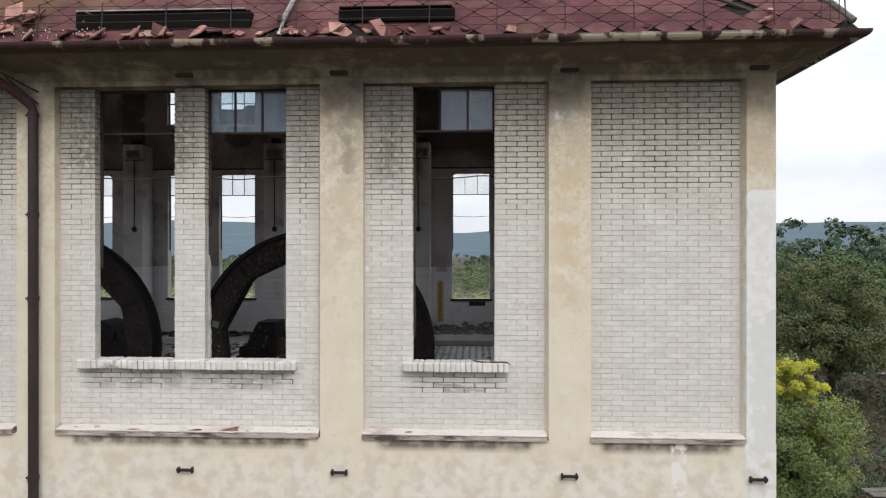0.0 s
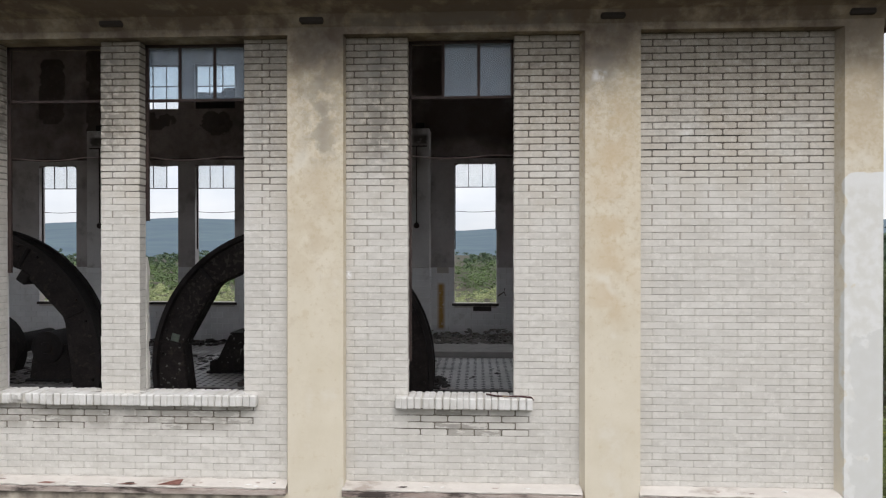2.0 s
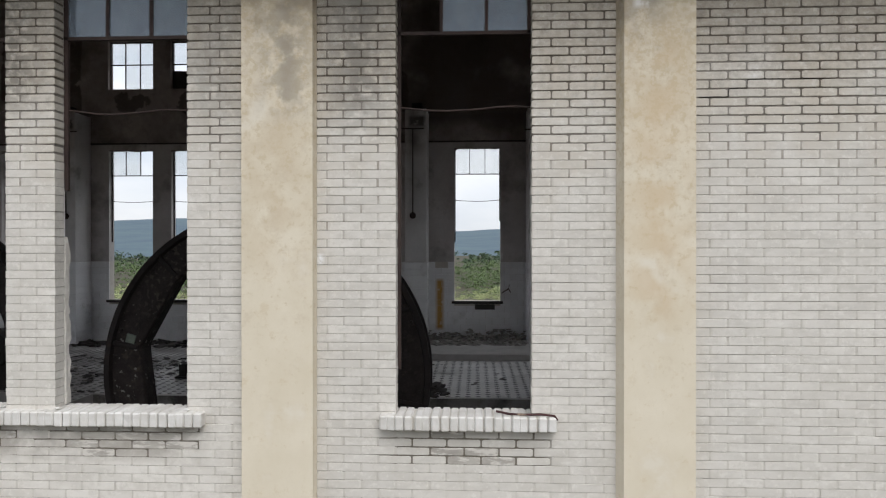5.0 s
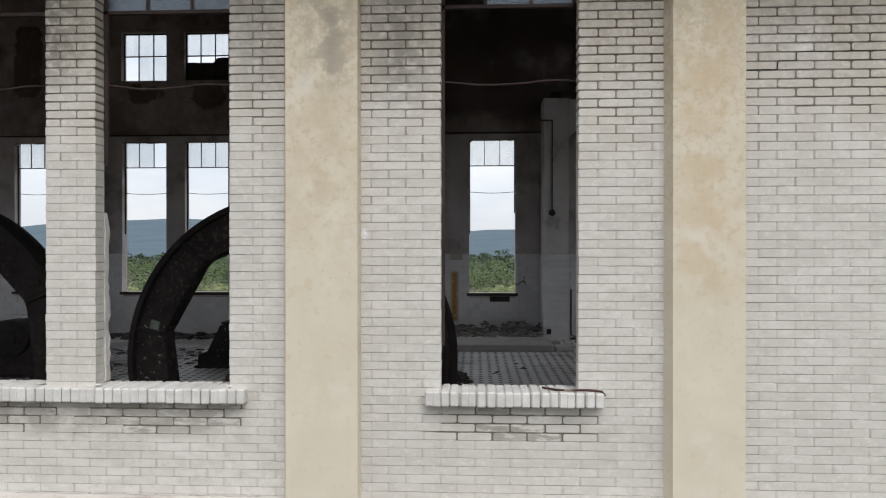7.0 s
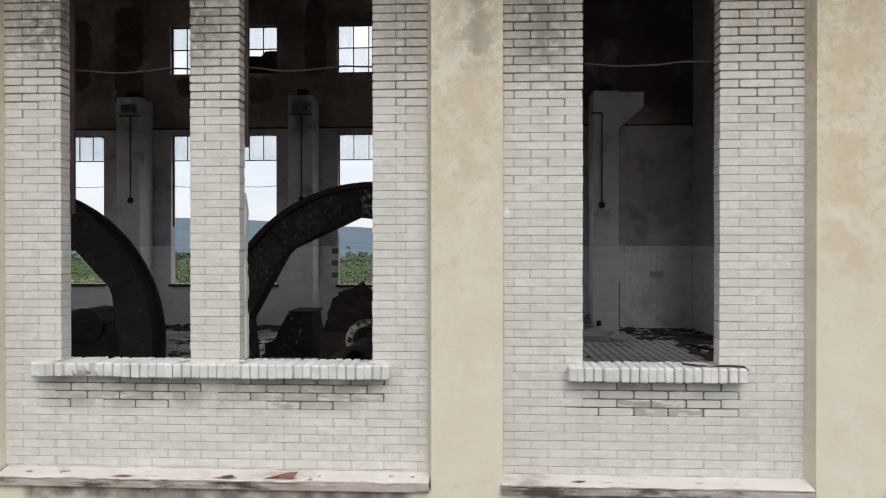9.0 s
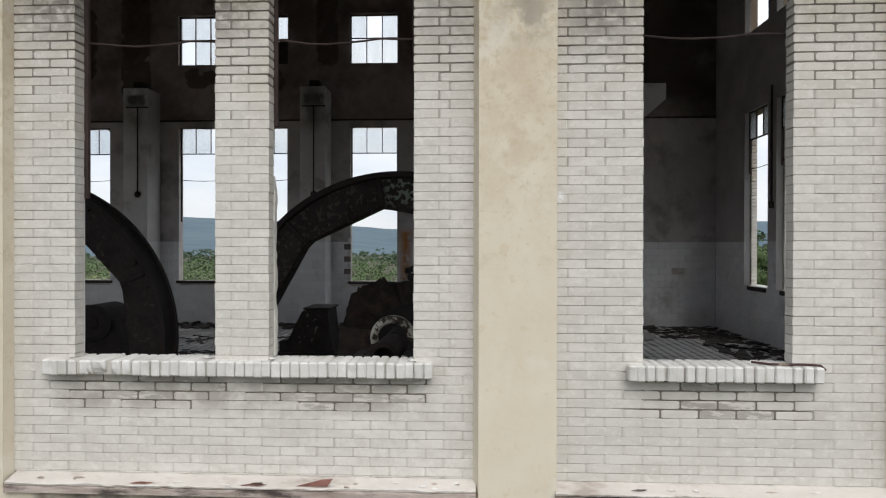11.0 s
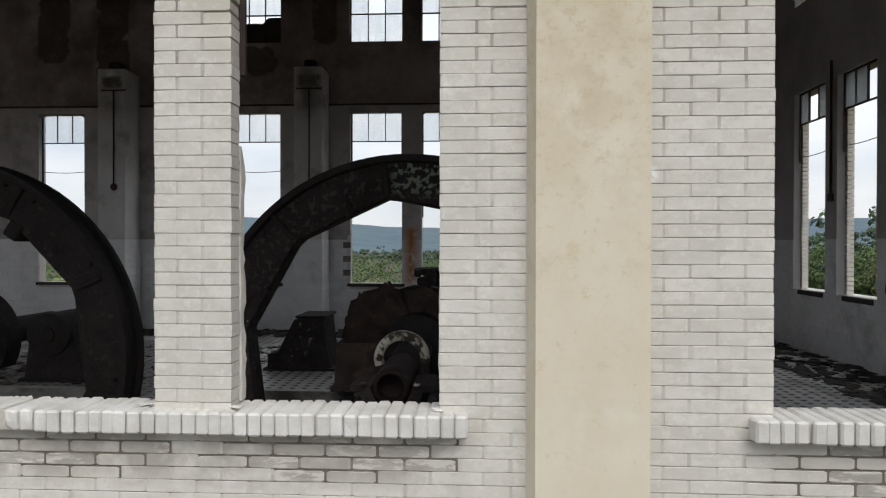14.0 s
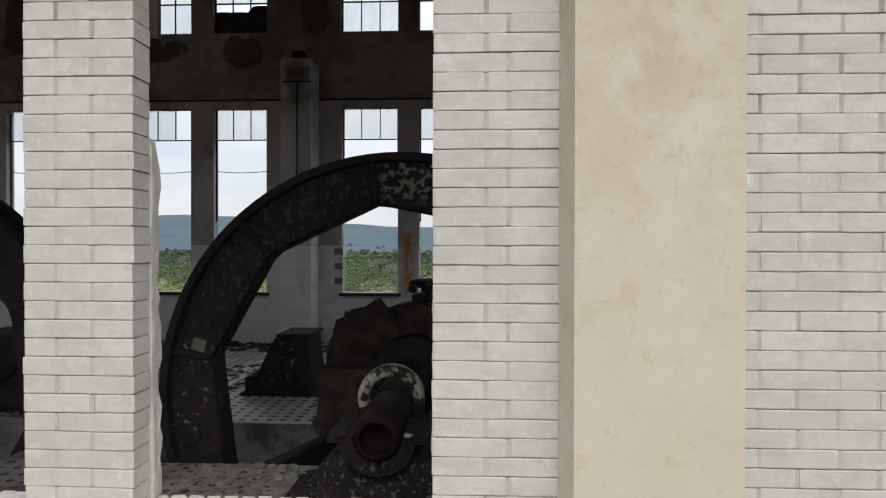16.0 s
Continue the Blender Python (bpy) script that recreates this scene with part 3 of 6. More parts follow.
def brick_rows(bay, x0, x1, holes):
    """Cuts the running bond of a panel: yields x, z, length, height, deep, bare, lip for each brick."""
    bed, course, even, odd, period = BOND[bay]
    row = math.ceil((Z_LEDGE - bed) / course - 0.9)
    while bed + row * course < Z_TOP - 0.006:
        z, h = bed + row * course, course
        if z < Z_LEDGE - 0.004:
            z, h = Z_LEDGE - 0.004, h - (Z_LEDGE - 0.004 - z)
        h = min(h, Z_TOP - z)
        stops = [(x0, x1)]
        for o in holes:
            if o[2] < z + h * 0.5 < o[3]:
                stops = [s for a, b in stops for s in ((a, min(b, o[0])), (max(a, o[1]), b)) if s[1] - s[0] > 0.01]
        first = odd if row % 2 else even
        for a, b in stops:
            special = [q for q in JAMB_BOND if abs(q[0] - a) < 0.01 and (b - a) < 0.5]
            if special:
                inner = special[0][1 if row % 2 else 2]
            else:
                k = math.ceil((a + 0.04 - first) / period)
                inner = []
                while first + k * period < b - 0.04:
                    inner.append(first + k * period + 0.006 * noise.noise((k * 3.7, row * 2.9, 1.5)))
                    k += 1
            cuts = [a, *inner, b]
            for p, q in zip(cuts, cuts[1:]):
                left, right = abs(p - a) < 1e-6 and a > x0 + 0.01, abs(q - b) < 1e-6 and b < x1 - 0.01
                bare = worn((p + q) / 2, z, holes)
                last = q > b - 1e-6
                # bricks at an opening do not line up
                dp = 0.006 * noise.noise((z * 37, a * 5, 0)) if left else 0.0
                dq = 0.006 * noise.noise((z * 37, b * 5, 3)) if right else 0.0
                yield p + dp, z, q + dq - p - dp - (0.0 if last else 0.013), h, left or right, bare, not last
        row += 1


BRICK_JOBS = []
for bay, x0, x1, wins in BAYS:
    wall = setting(empty(f"wall_panel_{bay}"), "recessed panel of whitewashed brick with dark joints near the top", "brick wall")
    holes = [(w[0], w[1], Z_SILL - 0.05, Z_TOP) for w in wins]
    bed = boxes(*[(a, b, Y_BRICK + 0.0065, 0.24, c, d) for a, b, c, d in leaf_spans(x0, x1, [(h[0] - 0.006, h[1] + 0.006, h[2], h[3]) for h in holes], 0.0, Z_TOP)])
    part("mortar_bed", bed, M_MORTAR, wall, "grey-brown mortar")
    inner = boxes(*[(a, b, 0.24, 0.33, c, d) for a, b, c, d in leaf_spans(x0, x1, [(h[0] - 0.05, h[1] + 0.05, h[2], h[3]) for h in holes], 0.0, Z_TOP)])
    part("inner_leaf", inner, M_PIER, wall, "whitewashed inner plaster")
    BRICK_JOBS.append((bay, wall, x0, x1, holes))

# ledges under the panels: a core with a broken top coat of render
def ledge(x0, x1, rough):
    t = setting(empty("ledge", (x0 + x1) / 2, 0, 0), "weathered sloping ledge under the brick panel", "ledge")
    c = Vector(t.location)
    n = int((x1 - x0) / 0.02)

    def strip(name, prof_at, mat, label):
        bm = bmesh.new()
        rings = [[bm.verts.new(p) for p in prof_at(x0 + (x1 - x0) * i / n)] for i in range(n + 1)]
        m = len(rings[0])
        for a, b in zip(rings, rings[1:]):
            for j in range(m):
                bm.faces.new((a[j], b[j], b[(j + 1) % m], a[(j + 1) % m]))
        bm.faces.new(rings[0][::-1]); bm.faces.new(rings[-1])
        bmesh.ops.recalc_face_normals(bm, faces=bm.faces[:])
        part(name, bm, mat, t, label).location = -c

    def core(x):
        w = noise.noise((x * 3, 1.7, 0)) * 0.004 + noise.noise((x * 17, 1.1, 0)) * 0.003
        return [(x, -0.036 + w, 0.0), (x, -0.038 + w, 0.047 + w), (x, -0.02, 0.050), (x, Y_BRICK + 0.02, 0.085), (x, Y_BRICK + 0.02, 0.0)]

    def coat(x):
        # the front edge has flaked away in places
        f = noise.noise((x * 1.9, 5.2, 0)) + 0.5 * noise.noise((x * 7.0, 2.2, 0))
        back = rough * (0.030 * max(0.0, f + 0.15) ** 0.6 if f > -0.15 else 0.0) + 0.006 * noise.noise((x * 23, 0.3, 0))
        y = -0.040 + back
        top = 0.074 + (y + 0.04) * 0.22 + 0.005 * noise.noise((x * 9, 4.4, 0))
        lift = 0.105 + 0.006 * noise.noise((x * 5, 8, 0)) + 0.005 * noise.noise((x * 19, 8, 3))
        return [(x, y + 0.004, 0.056 + 0.004 * noise.noise((x * 13, 3, 0))), (x, y, top - 0.006), (x, y + 0.010, top),
                (x, Y_BRICK - 0.006, lift), (x, Y_BRICK + 0.015, lift + 0.012), (x, Y_BRICK + 0.015, 0.09), (x, 0.0, 0.062)]
    strip("core", core, M_LEDGE_CORE, "stained pinkish render edge")
    strip("top_coat", coat, M_LEDGE, "flaking pale top coat of render")
    rnd = random.Random(int(x0 * 10) + 60)
    for k in range(int(rough * 16)):
        x = rnd.uniform(x0 + .1, x1 - .1)
        bm = bmesh.new()
        bmesh.ops.create_icosphere(bm, subdivisions=2, radius=1.0)
        for v in bm.verts:
            v.co *= 0.8 + 0.7 * noise.noise(v.co * 1.3 + Vector((x * 9, 0, 0)))
        bmesh.ops.scale(bm, vec=(rnd.uniform(.015, .06), rnd.uniform(.008, .02), rnd.uniform(.004, .009)), verts=bm.verts[:])
        y = rnd.uniform(-0.02, 0.06)
        bmesh.ops.translate(bm, vec=Vector((x, y, 0.079 + (y + .03) * 0.23)) - c, verts=bm.verts[:])
        part("flake", bm, M_SILL if rnd.random() < .6 else M_LEDGE_CORE, t)


for x0, x1, rough in ((-3.49, 0.015, 1.0), (0.585, 2.955, 0.35), (3.505, 5.425, 0.3), (-7.6, -4.085, 0.4)):
    ledge(x0, x1, rough)

# ---- window sills of bricks on edge ----
def sill(x0, x1, broken=None):
    s = setting(empty("window_sill", (x0 + x1) / 2, 0.1, 0.9), "window sill of white-painted bricks laid on edge", "window sill")
    n = round((x1 - x0) / 0.0695)
    w = (x1 - x0) / n
    rnd = random.Random(5)
    part("mortar_bed", boxes((x0 + 0.01, x1 - 0.01, 0.048, 0.32, 0.868, 0.966)), M_JOINT, s).location = (-s.location.x, -s.location.y, -s.location.z)
    for k in range(n):
        x = x0 + k * w
        hurt = 0.0
        if broken:
            hurt = max(0.0, min(1.0, 1.25 - abs(x - (broken[0] + broken[1]) / 2) / (broken[1] - broken[0]) * 2.2))
        bm = bmesh.new()
        dy = rnd.uniform(-.004, .004) + hurt * rnd.uniform(-.008, .010)
        box(bm, 0.0012, w - 0.0022 + rnd.uniform(-.0012, .0008), 0.02 + dy, 0.33, 0.86 + rnd.uniform(-.003, .003), 0.978 + rnd.uniform(-.003, .003), bevel=0.011)
        if hurt > 0:
            bmesh.ops.subdivide_edges(bm, edges=bm.edges[:], cuts=3, use_grid_fill=True)
        for v in bm.verts:
            v.co.z += (v.co.y - 0.02) * 0.004 * (1 if v.co.z > 0.92 else 0)
            wob = noise.noise((v.co.x * 30 + x * 30, v.co.y * 18, v.co.z * 22))
            v.co.x += 0.0016 * noise.noise((x * 9, v.co.y * 15, v.co.z * 25))
            if hurt > 0:
                # the lower front edge has crumbled, the paint bulges over it
                low = max(0.0, (0.925 - v.co.z) / 0.065) * max(0.0, 1 - (v.co.y - 0.02) / 0.10)
                v.co.z += hurt * low * (0.022 + 0.028 * noise.noise((x * 14 + v.co.x * 20, 3.1, 0)))
                v.co.y += hurt * low * 0.022 + hurt * 0.009 * wob
                v.co.z += hurt * 0.008 * wob
                v.co.x += hurt * 0.006 * noise.noise((v.co.z * 30, x * 12, v.co.y * 20))
        b = part("brick", bm, M_SILL, s)
        b.location = (x - s.location.x, -s.location.y, -s.location.z)
        b.rotation_euler = (0, radians(rnd.uniform(-.6, .6) + hurt * rnd.uniform(-4, 4)), radians(rnd.uniform(-.5, .5)))


sill(-3.245, -0.295, (-2.98, -2.58))
sill(1.10, 2.47)
sill(-7.345, -4.395)

# ---- steel windows of the south front ----
def bar(bm, x0, x1, y, z0, z1, d=0.03):
    box(bm, x0, x1, y, y + d, z0, z1)


def front_window(num, w, panes, jamb_low):
    win = setting(empty(f"window_{num}", (w[0] + w[1]) / 2, 0.3, 4.0), "rusty steel window frame, its lower glazing gone", "window")
    c = Vector(win.location)
    def put(name, bm, mat, label=""):
        o = part(name, bm, mat, win, label)
        o.location = -c
        return o
    x0, x1 = w[0] - 0.01, w[1] + 0.01
    bm = bmesh.new()
    bar(bm, x0, x1, 0.25, 3.992, 4.02)
    bar(bm, x0, x1, 0.25, 4.555, 4.585)
    bar(bm, x0, x0 + 0.035, 0.25, jamb_low[0], 4.585)
    bar(bm, x1 - 0.035, x1, 0.25, jamb_low[1], 4.585)
    for k in (1, 2):
        xm = x0 + (x1 - x0) * k / 3
        if panes[k - 1] or panes[k]:
            bar(bm, xm - 0.013, xm + 0.013, 0.25, 4.02, 4.555)
    put("window_frame", bm, M_STEEL)
    bm = bmesh.new()
    rnd = random.Random(num)
    tube(bm, [(x0 + (x1 - x0) * t, 0.27, 3.418 - 0.035 * math.sin(math.pi * min(1, t * 1.3 if t < .7 else .91 + (1 - t) * .3)) + rnd.uniform(-.004, .004)) for t in np.linspace(0, 1, 9)], 0.008, 6)
    put("glazing_bar", bm, M_STEEL, "bent loose glazing bar")
    for k in range(3):
        if panes[k]:
            a, b = x0 + (x1 - x0) * k / 3 + 0.014, x0 + (x1 - x0) * (k + 1) / 3 - 0.014
            o = put("pane", boxes((a, b, 0.263, 0.267, 4.02, 4.555)), M_GLASS, "streaked dusty glass pane")
    return win


front_window(1, WIN_A1, (0, 0, 0), (2.2, 3.9))
front_window(2, WIN_A2, (1, 1, 1), (2.75, 3.2))
front_window(3, WIN_B, (0, 1, 1), (1.3, 3.992))

# ---- hall: rear and side walls, floor, ceiling ----
REAR_WINS = [(-9.76, -8.74), (-7.06, -5.97), (-5.51, -4.45), (-2.95, -1.85), (-1.43, -0.36), (1.345, 2.434)]
Z_RW = (1.005, 4.63)
Z_UP = (6.11, 7.28)
Z_CEIL = 8.3
rear_up = [(a - 0.02, b + 0.01) for a, b in REAR_WINS[1:5]]
rh = [(a, b, *Z_RW) for a, b in REAR_WINS] + [(a, b, *Z_UP) for a, b in rear_up]
hx0, hx1 = HALL_LEFT, X_SIDE
bm = boxes(*[(a, b, Y_REAR, Y_REAR + 0.24, c, d) for a, b, c, d in leaf_spans(hx0 - 0.3, 5.81, rh, 4.76, Z_CEIL)])
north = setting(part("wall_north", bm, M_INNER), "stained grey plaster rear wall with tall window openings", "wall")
bm = boxes(*[(a, b, Y_REAR + 0.02, Y_REAR + 0.24, c, d) for a, b, c, d in leaf_spans(hx0 - 0.3, 5.81, rh, -0.3, 1.93)])
part("dado_bed", bm, M_LEDGE, north, "mortar behind the white dado")
NORTH_HOLES = rh
bm = boxes(*[(a, b, Y_REAR + 0.004, Y_REAR + 0.24, c, d) for a, b, c, d in leaf_spans(hx0 - 0.3, 5.81, rh, 1.93, 4.76)])
part("window_zone", bm, M_WALL, north, "faded grey-white plaster between the windows")
part("outer_base", boxes((hx0 - 0.3, 5.81, Y_REAR + 0.02, Y_REAR + 0.24, GROUND, -0.3)), M_PLASTER, north)

SPLAY = 0.09
SIDE_WINS = [(8.05, 9.06), (6.62, 7.60), (3.6, 4.6)]
sh = [(a, b, 1.05, 4.53) for a, b in SIDE_WINS] + [(a, b, 6.1, 7.26) for a, b in SIDE_WINS]
wide = [(a, b + 0.33, c, d) for a, b, c, d in sh]
splay = [(a, b + SPLAY, c, d) for a, b, c, d in sh]
bm = boxes(*[(X_SIDE, 5.53, a, b, c, d) for a, b, c, d in leaf_spans(0.42, Y_REAR, splay, 1.93, Z_CEIL)])
east = setting(part("wall_east", bm, M_EAST), "grey plastered end wall with two tall windows", "wall")
part("outer_leaf", boxes(*[(5.534, 5.80, a, b, c, d) for a, b, c, d in leaf_spans(0.42, Y_REAR, wide, -0.3, Z_CEIL)]), M_PLASTER, east)
bm = boxes(*[(X_SIDE + 0.012, 5.53, a, b, c, d) for a, b, c, d in leaf_spans(0.42, Y_REAR, splay, -0.3, 1.93)])
part("dado", bm, M_LEDGE, east, "mortar behind the white dado")
EAST_HOLES = splay
for _, b, c, d in sh:
    # splayed white reveal
    bm = bmesh.new()
    low = [bm.verts.new((x, y, c)) for x, y in ((X_SIDE + 0.003, b + SPLAY), (5.53, b), (5.53, b + SPLAY))]
    high = [bm.verts.new((v.co.x, v.co.y, d)) for v in low]
    for i in range(3):
        bm.faces.new((low[i], low[(i + 1) % 3], high[(i + 1) % 3], high[i]))
    bm.faces.new(low[::-1]); bm.faces.new(high)
    bmesh.ops.recalc_face_normals(bm, faces=bm.faces[:])
    part("reveal", bm, M_REVEAL, east, "white plastered window reveal")
part("outer_base", boxes((X_SIDE, 5.80, 0.42, Y_REAR, GROUND, -0.3)), M_PLASTER, east)
# Unseen west wall; its openings are added to brighten the hall.
setting(part("wall_west", boxes(*[(hx0 - 0.3, hx0, a, b, c, d) for a, b, c, d in leaf_spans(0.42, Y_REAR, sh, GROUND, Z_CEIL)]), M_INNER), "unseen grey plaster end wall with openings added to let light in", "wall")
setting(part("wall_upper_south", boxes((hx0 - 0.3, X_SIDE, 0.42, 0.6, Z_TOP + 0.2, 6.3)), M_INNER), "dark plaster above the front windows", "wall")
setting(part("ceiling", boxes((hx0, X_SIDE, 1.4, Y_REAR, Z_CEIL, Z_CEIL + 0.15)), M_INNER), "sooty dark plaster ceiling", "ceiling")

# horizontal ledge above the rear windows
setting(part("trim", boxes((hx0, X_SIDE, Y_REAR - 0.03, Y_REAR, 4.77, 4.80), bevel=0.008), M_STEEL), "thin dark iron conduit over the rear windows", "conduit")

# rear piers
def rear_pier(x0, x1, top, y=10.15):
    p = setting(empty("pier", (x0 + x1) / 2, y + 0.3, 0), "whitewashed wall pier with peeling plaster", "pier")
    c = Vector(p.location)
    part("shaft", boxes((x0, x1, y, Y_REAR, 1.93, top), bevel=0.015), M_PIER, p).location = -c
    part("dado", boxes(*[(x0 - 0.006, x1 + 0.006, y - 0.006, Y_REAR, k * 0.1485, k * 0.1485 + 0.146) for k in range(13)], bevel=0.004), M_DADO, p, "dirty white tiled base").location = -c
    bm = bmesh.new()
    box(bm, (x0 + x1) / 2 - 0.10, (x0 + x1) / 2 + 0.12, y + 0.1, y + 0.35, top, top + 0.16, bevel=0.01)
    part("bracket", bm, M_IRON, p, "black iron bracket").location = -c
    return p


for x0, x1 in ((-3.98, -3.40), (-8.07, -7.5), (0.24, 0.74), (-12.2, -11.62)):
    rear_pier(x0, x1, 5.43)
rear_pier(3.03, 3.60, 5.45)
bm = bmesh.new()
vs = [bm.verts.new(p) for p in ((3.6, 10.3, 5.45), (4.19, 10.3, 5.45), (4.19, 10.3, 5.1), (3.62, 10.3, 4.6), (3.6, Y_REAR, 5.45), (4.19, Y_REAR, 5.45), (4.19, Y_REAR, 5.1), (3.62, Y_REAR, 4.6))]
for f in ((0, 1, 2, 3), (7, 6, 5, 4), (0, 4, 5, 1), (1, 5, 6, 2), (2, 6, 7, 3), (3, 7, 4, 0)):
    bm.faces.new([vs[i] for i in f])
setting(part("corbel", bm, M_PIER), "whitewashed sloping corbel beside the pier", "corbel")

# ---- rear windows: steel frames with the top lights left ----
def ragged_edge(x0, x1, z1, seed):
    """Crumbled plaster hanging below a lintel."""
    bm = bmesh.new()
    n = 34
    rows = []
    for i in range(n + 1):
        x = x0 + (x1 - x0) * i / n
        side = max(0.0, 1 - min(i, n - i) / 3.5)
        d = 0.012 + 0.05 * max(0.0, noise.noise((x * 6.3, seed * 3.1, 0))) + 0.02 * max(0.0, noise.noise((x * 19, seed, 2))) + 0.10 * side * max(0.0, noise.noise((x * 2, seed * 1.7, 5)) + .35)
        rows.append([bm.verts.new((x, y, z)) for y, z in ((Y_REAR + 0.004, z1 + 0.004), (Y_REAR + 0.006, z1 - d), (Y_REAR + 0.10, z1 - d * .7), (Y_REAR + 0.10, z1 + 0.004))])
    for a, b in zip(rows, rows[1:]):
        for j in range(4):
            bm.faces.new((a[j], b[j], b[(j + 1) % 4], a[(j + 1) % 4]))
    bm.faces.new(rows[0][::-1]); bm.faces.new(rows[-1])
    bmesh.ops.recalc_face_normals(bm, faces=bm.faces[:])
    return bm


def rear_window(num, x0, x1, z0, z1, panes, cols=3, top=0.61, jamb=(2.4, 2.9)):
    win = setting(empty(f"window_{num}", (x0 + x1) / 2, Y_REAR + 0.2, z1 - 0.4), "steel window with only its top panes left", "window")
    c = Vector(win.location)
    y = Y_REAR + 0.12
    bm = bmesh.new()
    bar(bm, x0, x1, y, z1 - top - 0.010, z1 - top + 0.010)
    bar(bm, x0, x0 + 0.025, y, jamb[0], z1)
    bar(bm, x1 - 0.025, x1, y, jamb[1], z1)
    for k in range(1, cols):
        xm = x0 + (x1 - x0) * k / cols
        bar(bm, xm - 0.0075, xm + 0.0075, y, z1 - top, z1)
    part("window_frame", bm, M_STEEL, win).location = -c
    bm = bmesh.new()
    tube(bm, [(x0 + (x1 - x0) * t, y + .01, 3.4 - 0.03 * math.sin(math.pi * t)) for t in np.linspace(0, 1, 7)], 0.007, 5)
    part("glazing_bar", bm, M_STEEL, win, "sagging glazing bar").location = -c
    for k in range(cols):
        if panes[k]:
            a, b = x0 + (x1 - x0) * k / cols + 0.01, x0 + (x1 - x0) * (k + 1) / cols - 0.01
            part("pane", boxes((a, b, y + 0.01, y + 0.014, z1 - top + 0.012, z1 - 0.002)), M_PANE, win, "dusty glass pane").location = -c
    part("broken_lintel", ragged_edge(x0, x1, z1, num), M_INNER, win, "ragged plaster edge over the window").location = -c
    bm = boxes((x0 - 0.06, x1 + 0.06, Y_REAR - 0.03, Y_REAR + 0.26, z0 - 0.07, z0 - 0.004), bevel=0.008)
    part("window_sill", bm, M_SOOT, win, "dark weathered sill").location = -c


for i, ((a, b), pn) in enumerate(zip(REAR_WINS, [(1, 1, 1), (1, 1, 0), (1, 1, 1), (1, 1, 1), (1, 1, 1), (1, 1, 1)])):
    rear_window(i + 4, a, b, *Z_RW, pn)


def upper_window(num, x0, x1, gone):
    win = setting(empty(f"window_{num}", (x0 + x1) / 2, Y_REAR + 0.2, 6.6), "upper steel window with small panes, partly glazed", "window")
    c = Vector(win.location)
    y, z0, z1 = Y_REAR + 0.12, *Z_UP
    bm = bmesh.new()
    for z in (z0, (z0 + z1) / 2 + 0.02, z1 - 0.025):
        bar(bm, x0, x1, y, z, z + 0.025)
    for k in range(4):
        xm = x0 + (x1 - x0 - 0.022) * k / 3
        bar(bm, xm, xm + 0.022, y, z0, z1)
    part("window_frame", bm, M_STEEL, win).location = -c
    for k in range(6):
        if k not in gone:
            i, j = k % 3, k // 3
            a = x0 + (x1 - x0) * i / 3 + 0.016
            zz = z0 + 0.02 + j * 0.61
            part("pane", boxes((a, a + (x1 - x0) / 3 - 0.03, y + 0.01, y + 0.014, zz, zz + 0.57)), M_PANE, win, "dusty glass pane").location = -c
    if 1 in gone:
        bm = bmesh.new()
        box(bm, x0, x1, y + 0.04, y + 0.07, z0, z0 + 0.46)
        bmesh.ops.subdivide_edges(bm, edges=[e for e in bm.edges if abs(e.verts[0].co.z - e.verts[1].co.z) < .01 and e.verts[0].co.z > z0 + .3 and abs(e.verts[0].co.x - e.verts[1].co.x) > .3], cuts=9)
        for v in bm.verts:
            if v.co.z > z0 + .3:
                v.co.z += noise.noise((v.co.x * 9, 3, 1)) * 0.06 + (0.12 if v.co.x > (x0 + x1) / 2 + .15 else 0)
        part("board", bm, M_SOOT, win, "black board nailed behind the bars").location = -c


for i, (a, b) in enumerate(rear_up):
    upper_window(i + 12, a, b, (0, 1, 2) if i == 1 else (4,) if i == 2 else (0,))


def side_window(num, y0, y1):
    win = setting(empty(f"window_{num}", X_SIDE + 0.15, (y0 + y1) / 2, 4), "steel window in the end wall, lower glazing gone", "window")
    c = Vector(win.location)
    x, z1 = X_SIDE + 0.05, 4.53
    bm = bmesh.new()
    for z in (z1 - 0.025, z1 - 0.57):
        box(bm, x, x + 0.03, y0, y1, z, z + 0.025)
    for k in range(4):
        yy = y0 + (y1 - y0 - 0.022) * k / 3
        box(bm, x, x + 0.03, yy, yy + 0.022, 3.3 if k in (0, 3) else z1 - 0.57, z1)
    part("window_frame", bm, M_STEEL, win).location = -c
    bm = bmesh.new()
    tube(bm, [(x + .01, y0 + (y1 - y0) * t, 3.4 - 0.02 * math.sin(math.pi * t)) for t in np.linspace(0, 1, 6)], 0.007, 5)
    part("glazing_bar", bm, M_STEEL, win).location = -c
    for k in range(3):
        if (k + num) % 3:
            a, b = y0 + (y1 - y0) * k / 3 + .012, y0 + (y1 - y0) * (k + 1) / 3 - .012
            part("pane", boxes((x + .01, x + .014, a, b, z1 - 0.545, z1 - 0.025)), M_PANE, win, "dusty glass pane").location = -c
    part("window_sill", boxes((X_SIDE + 0.05, 5.84, y0, y1, 1.0, 1.045), bevel=0.006), M_LEDGE, win, "pale sill").location = -c
    part("sill_board", boxes((X_SIDE - 0.02, X_SIDE + 0.06, y0 + .05, y1 - .1, 0.96, 1.04), bevel=0.006), M_SOOT, win, "rotten dark sill board").location = -c


for i, (a, b) in enumerate(SIDE_WINS):
    side_window(i + 20, a, b)

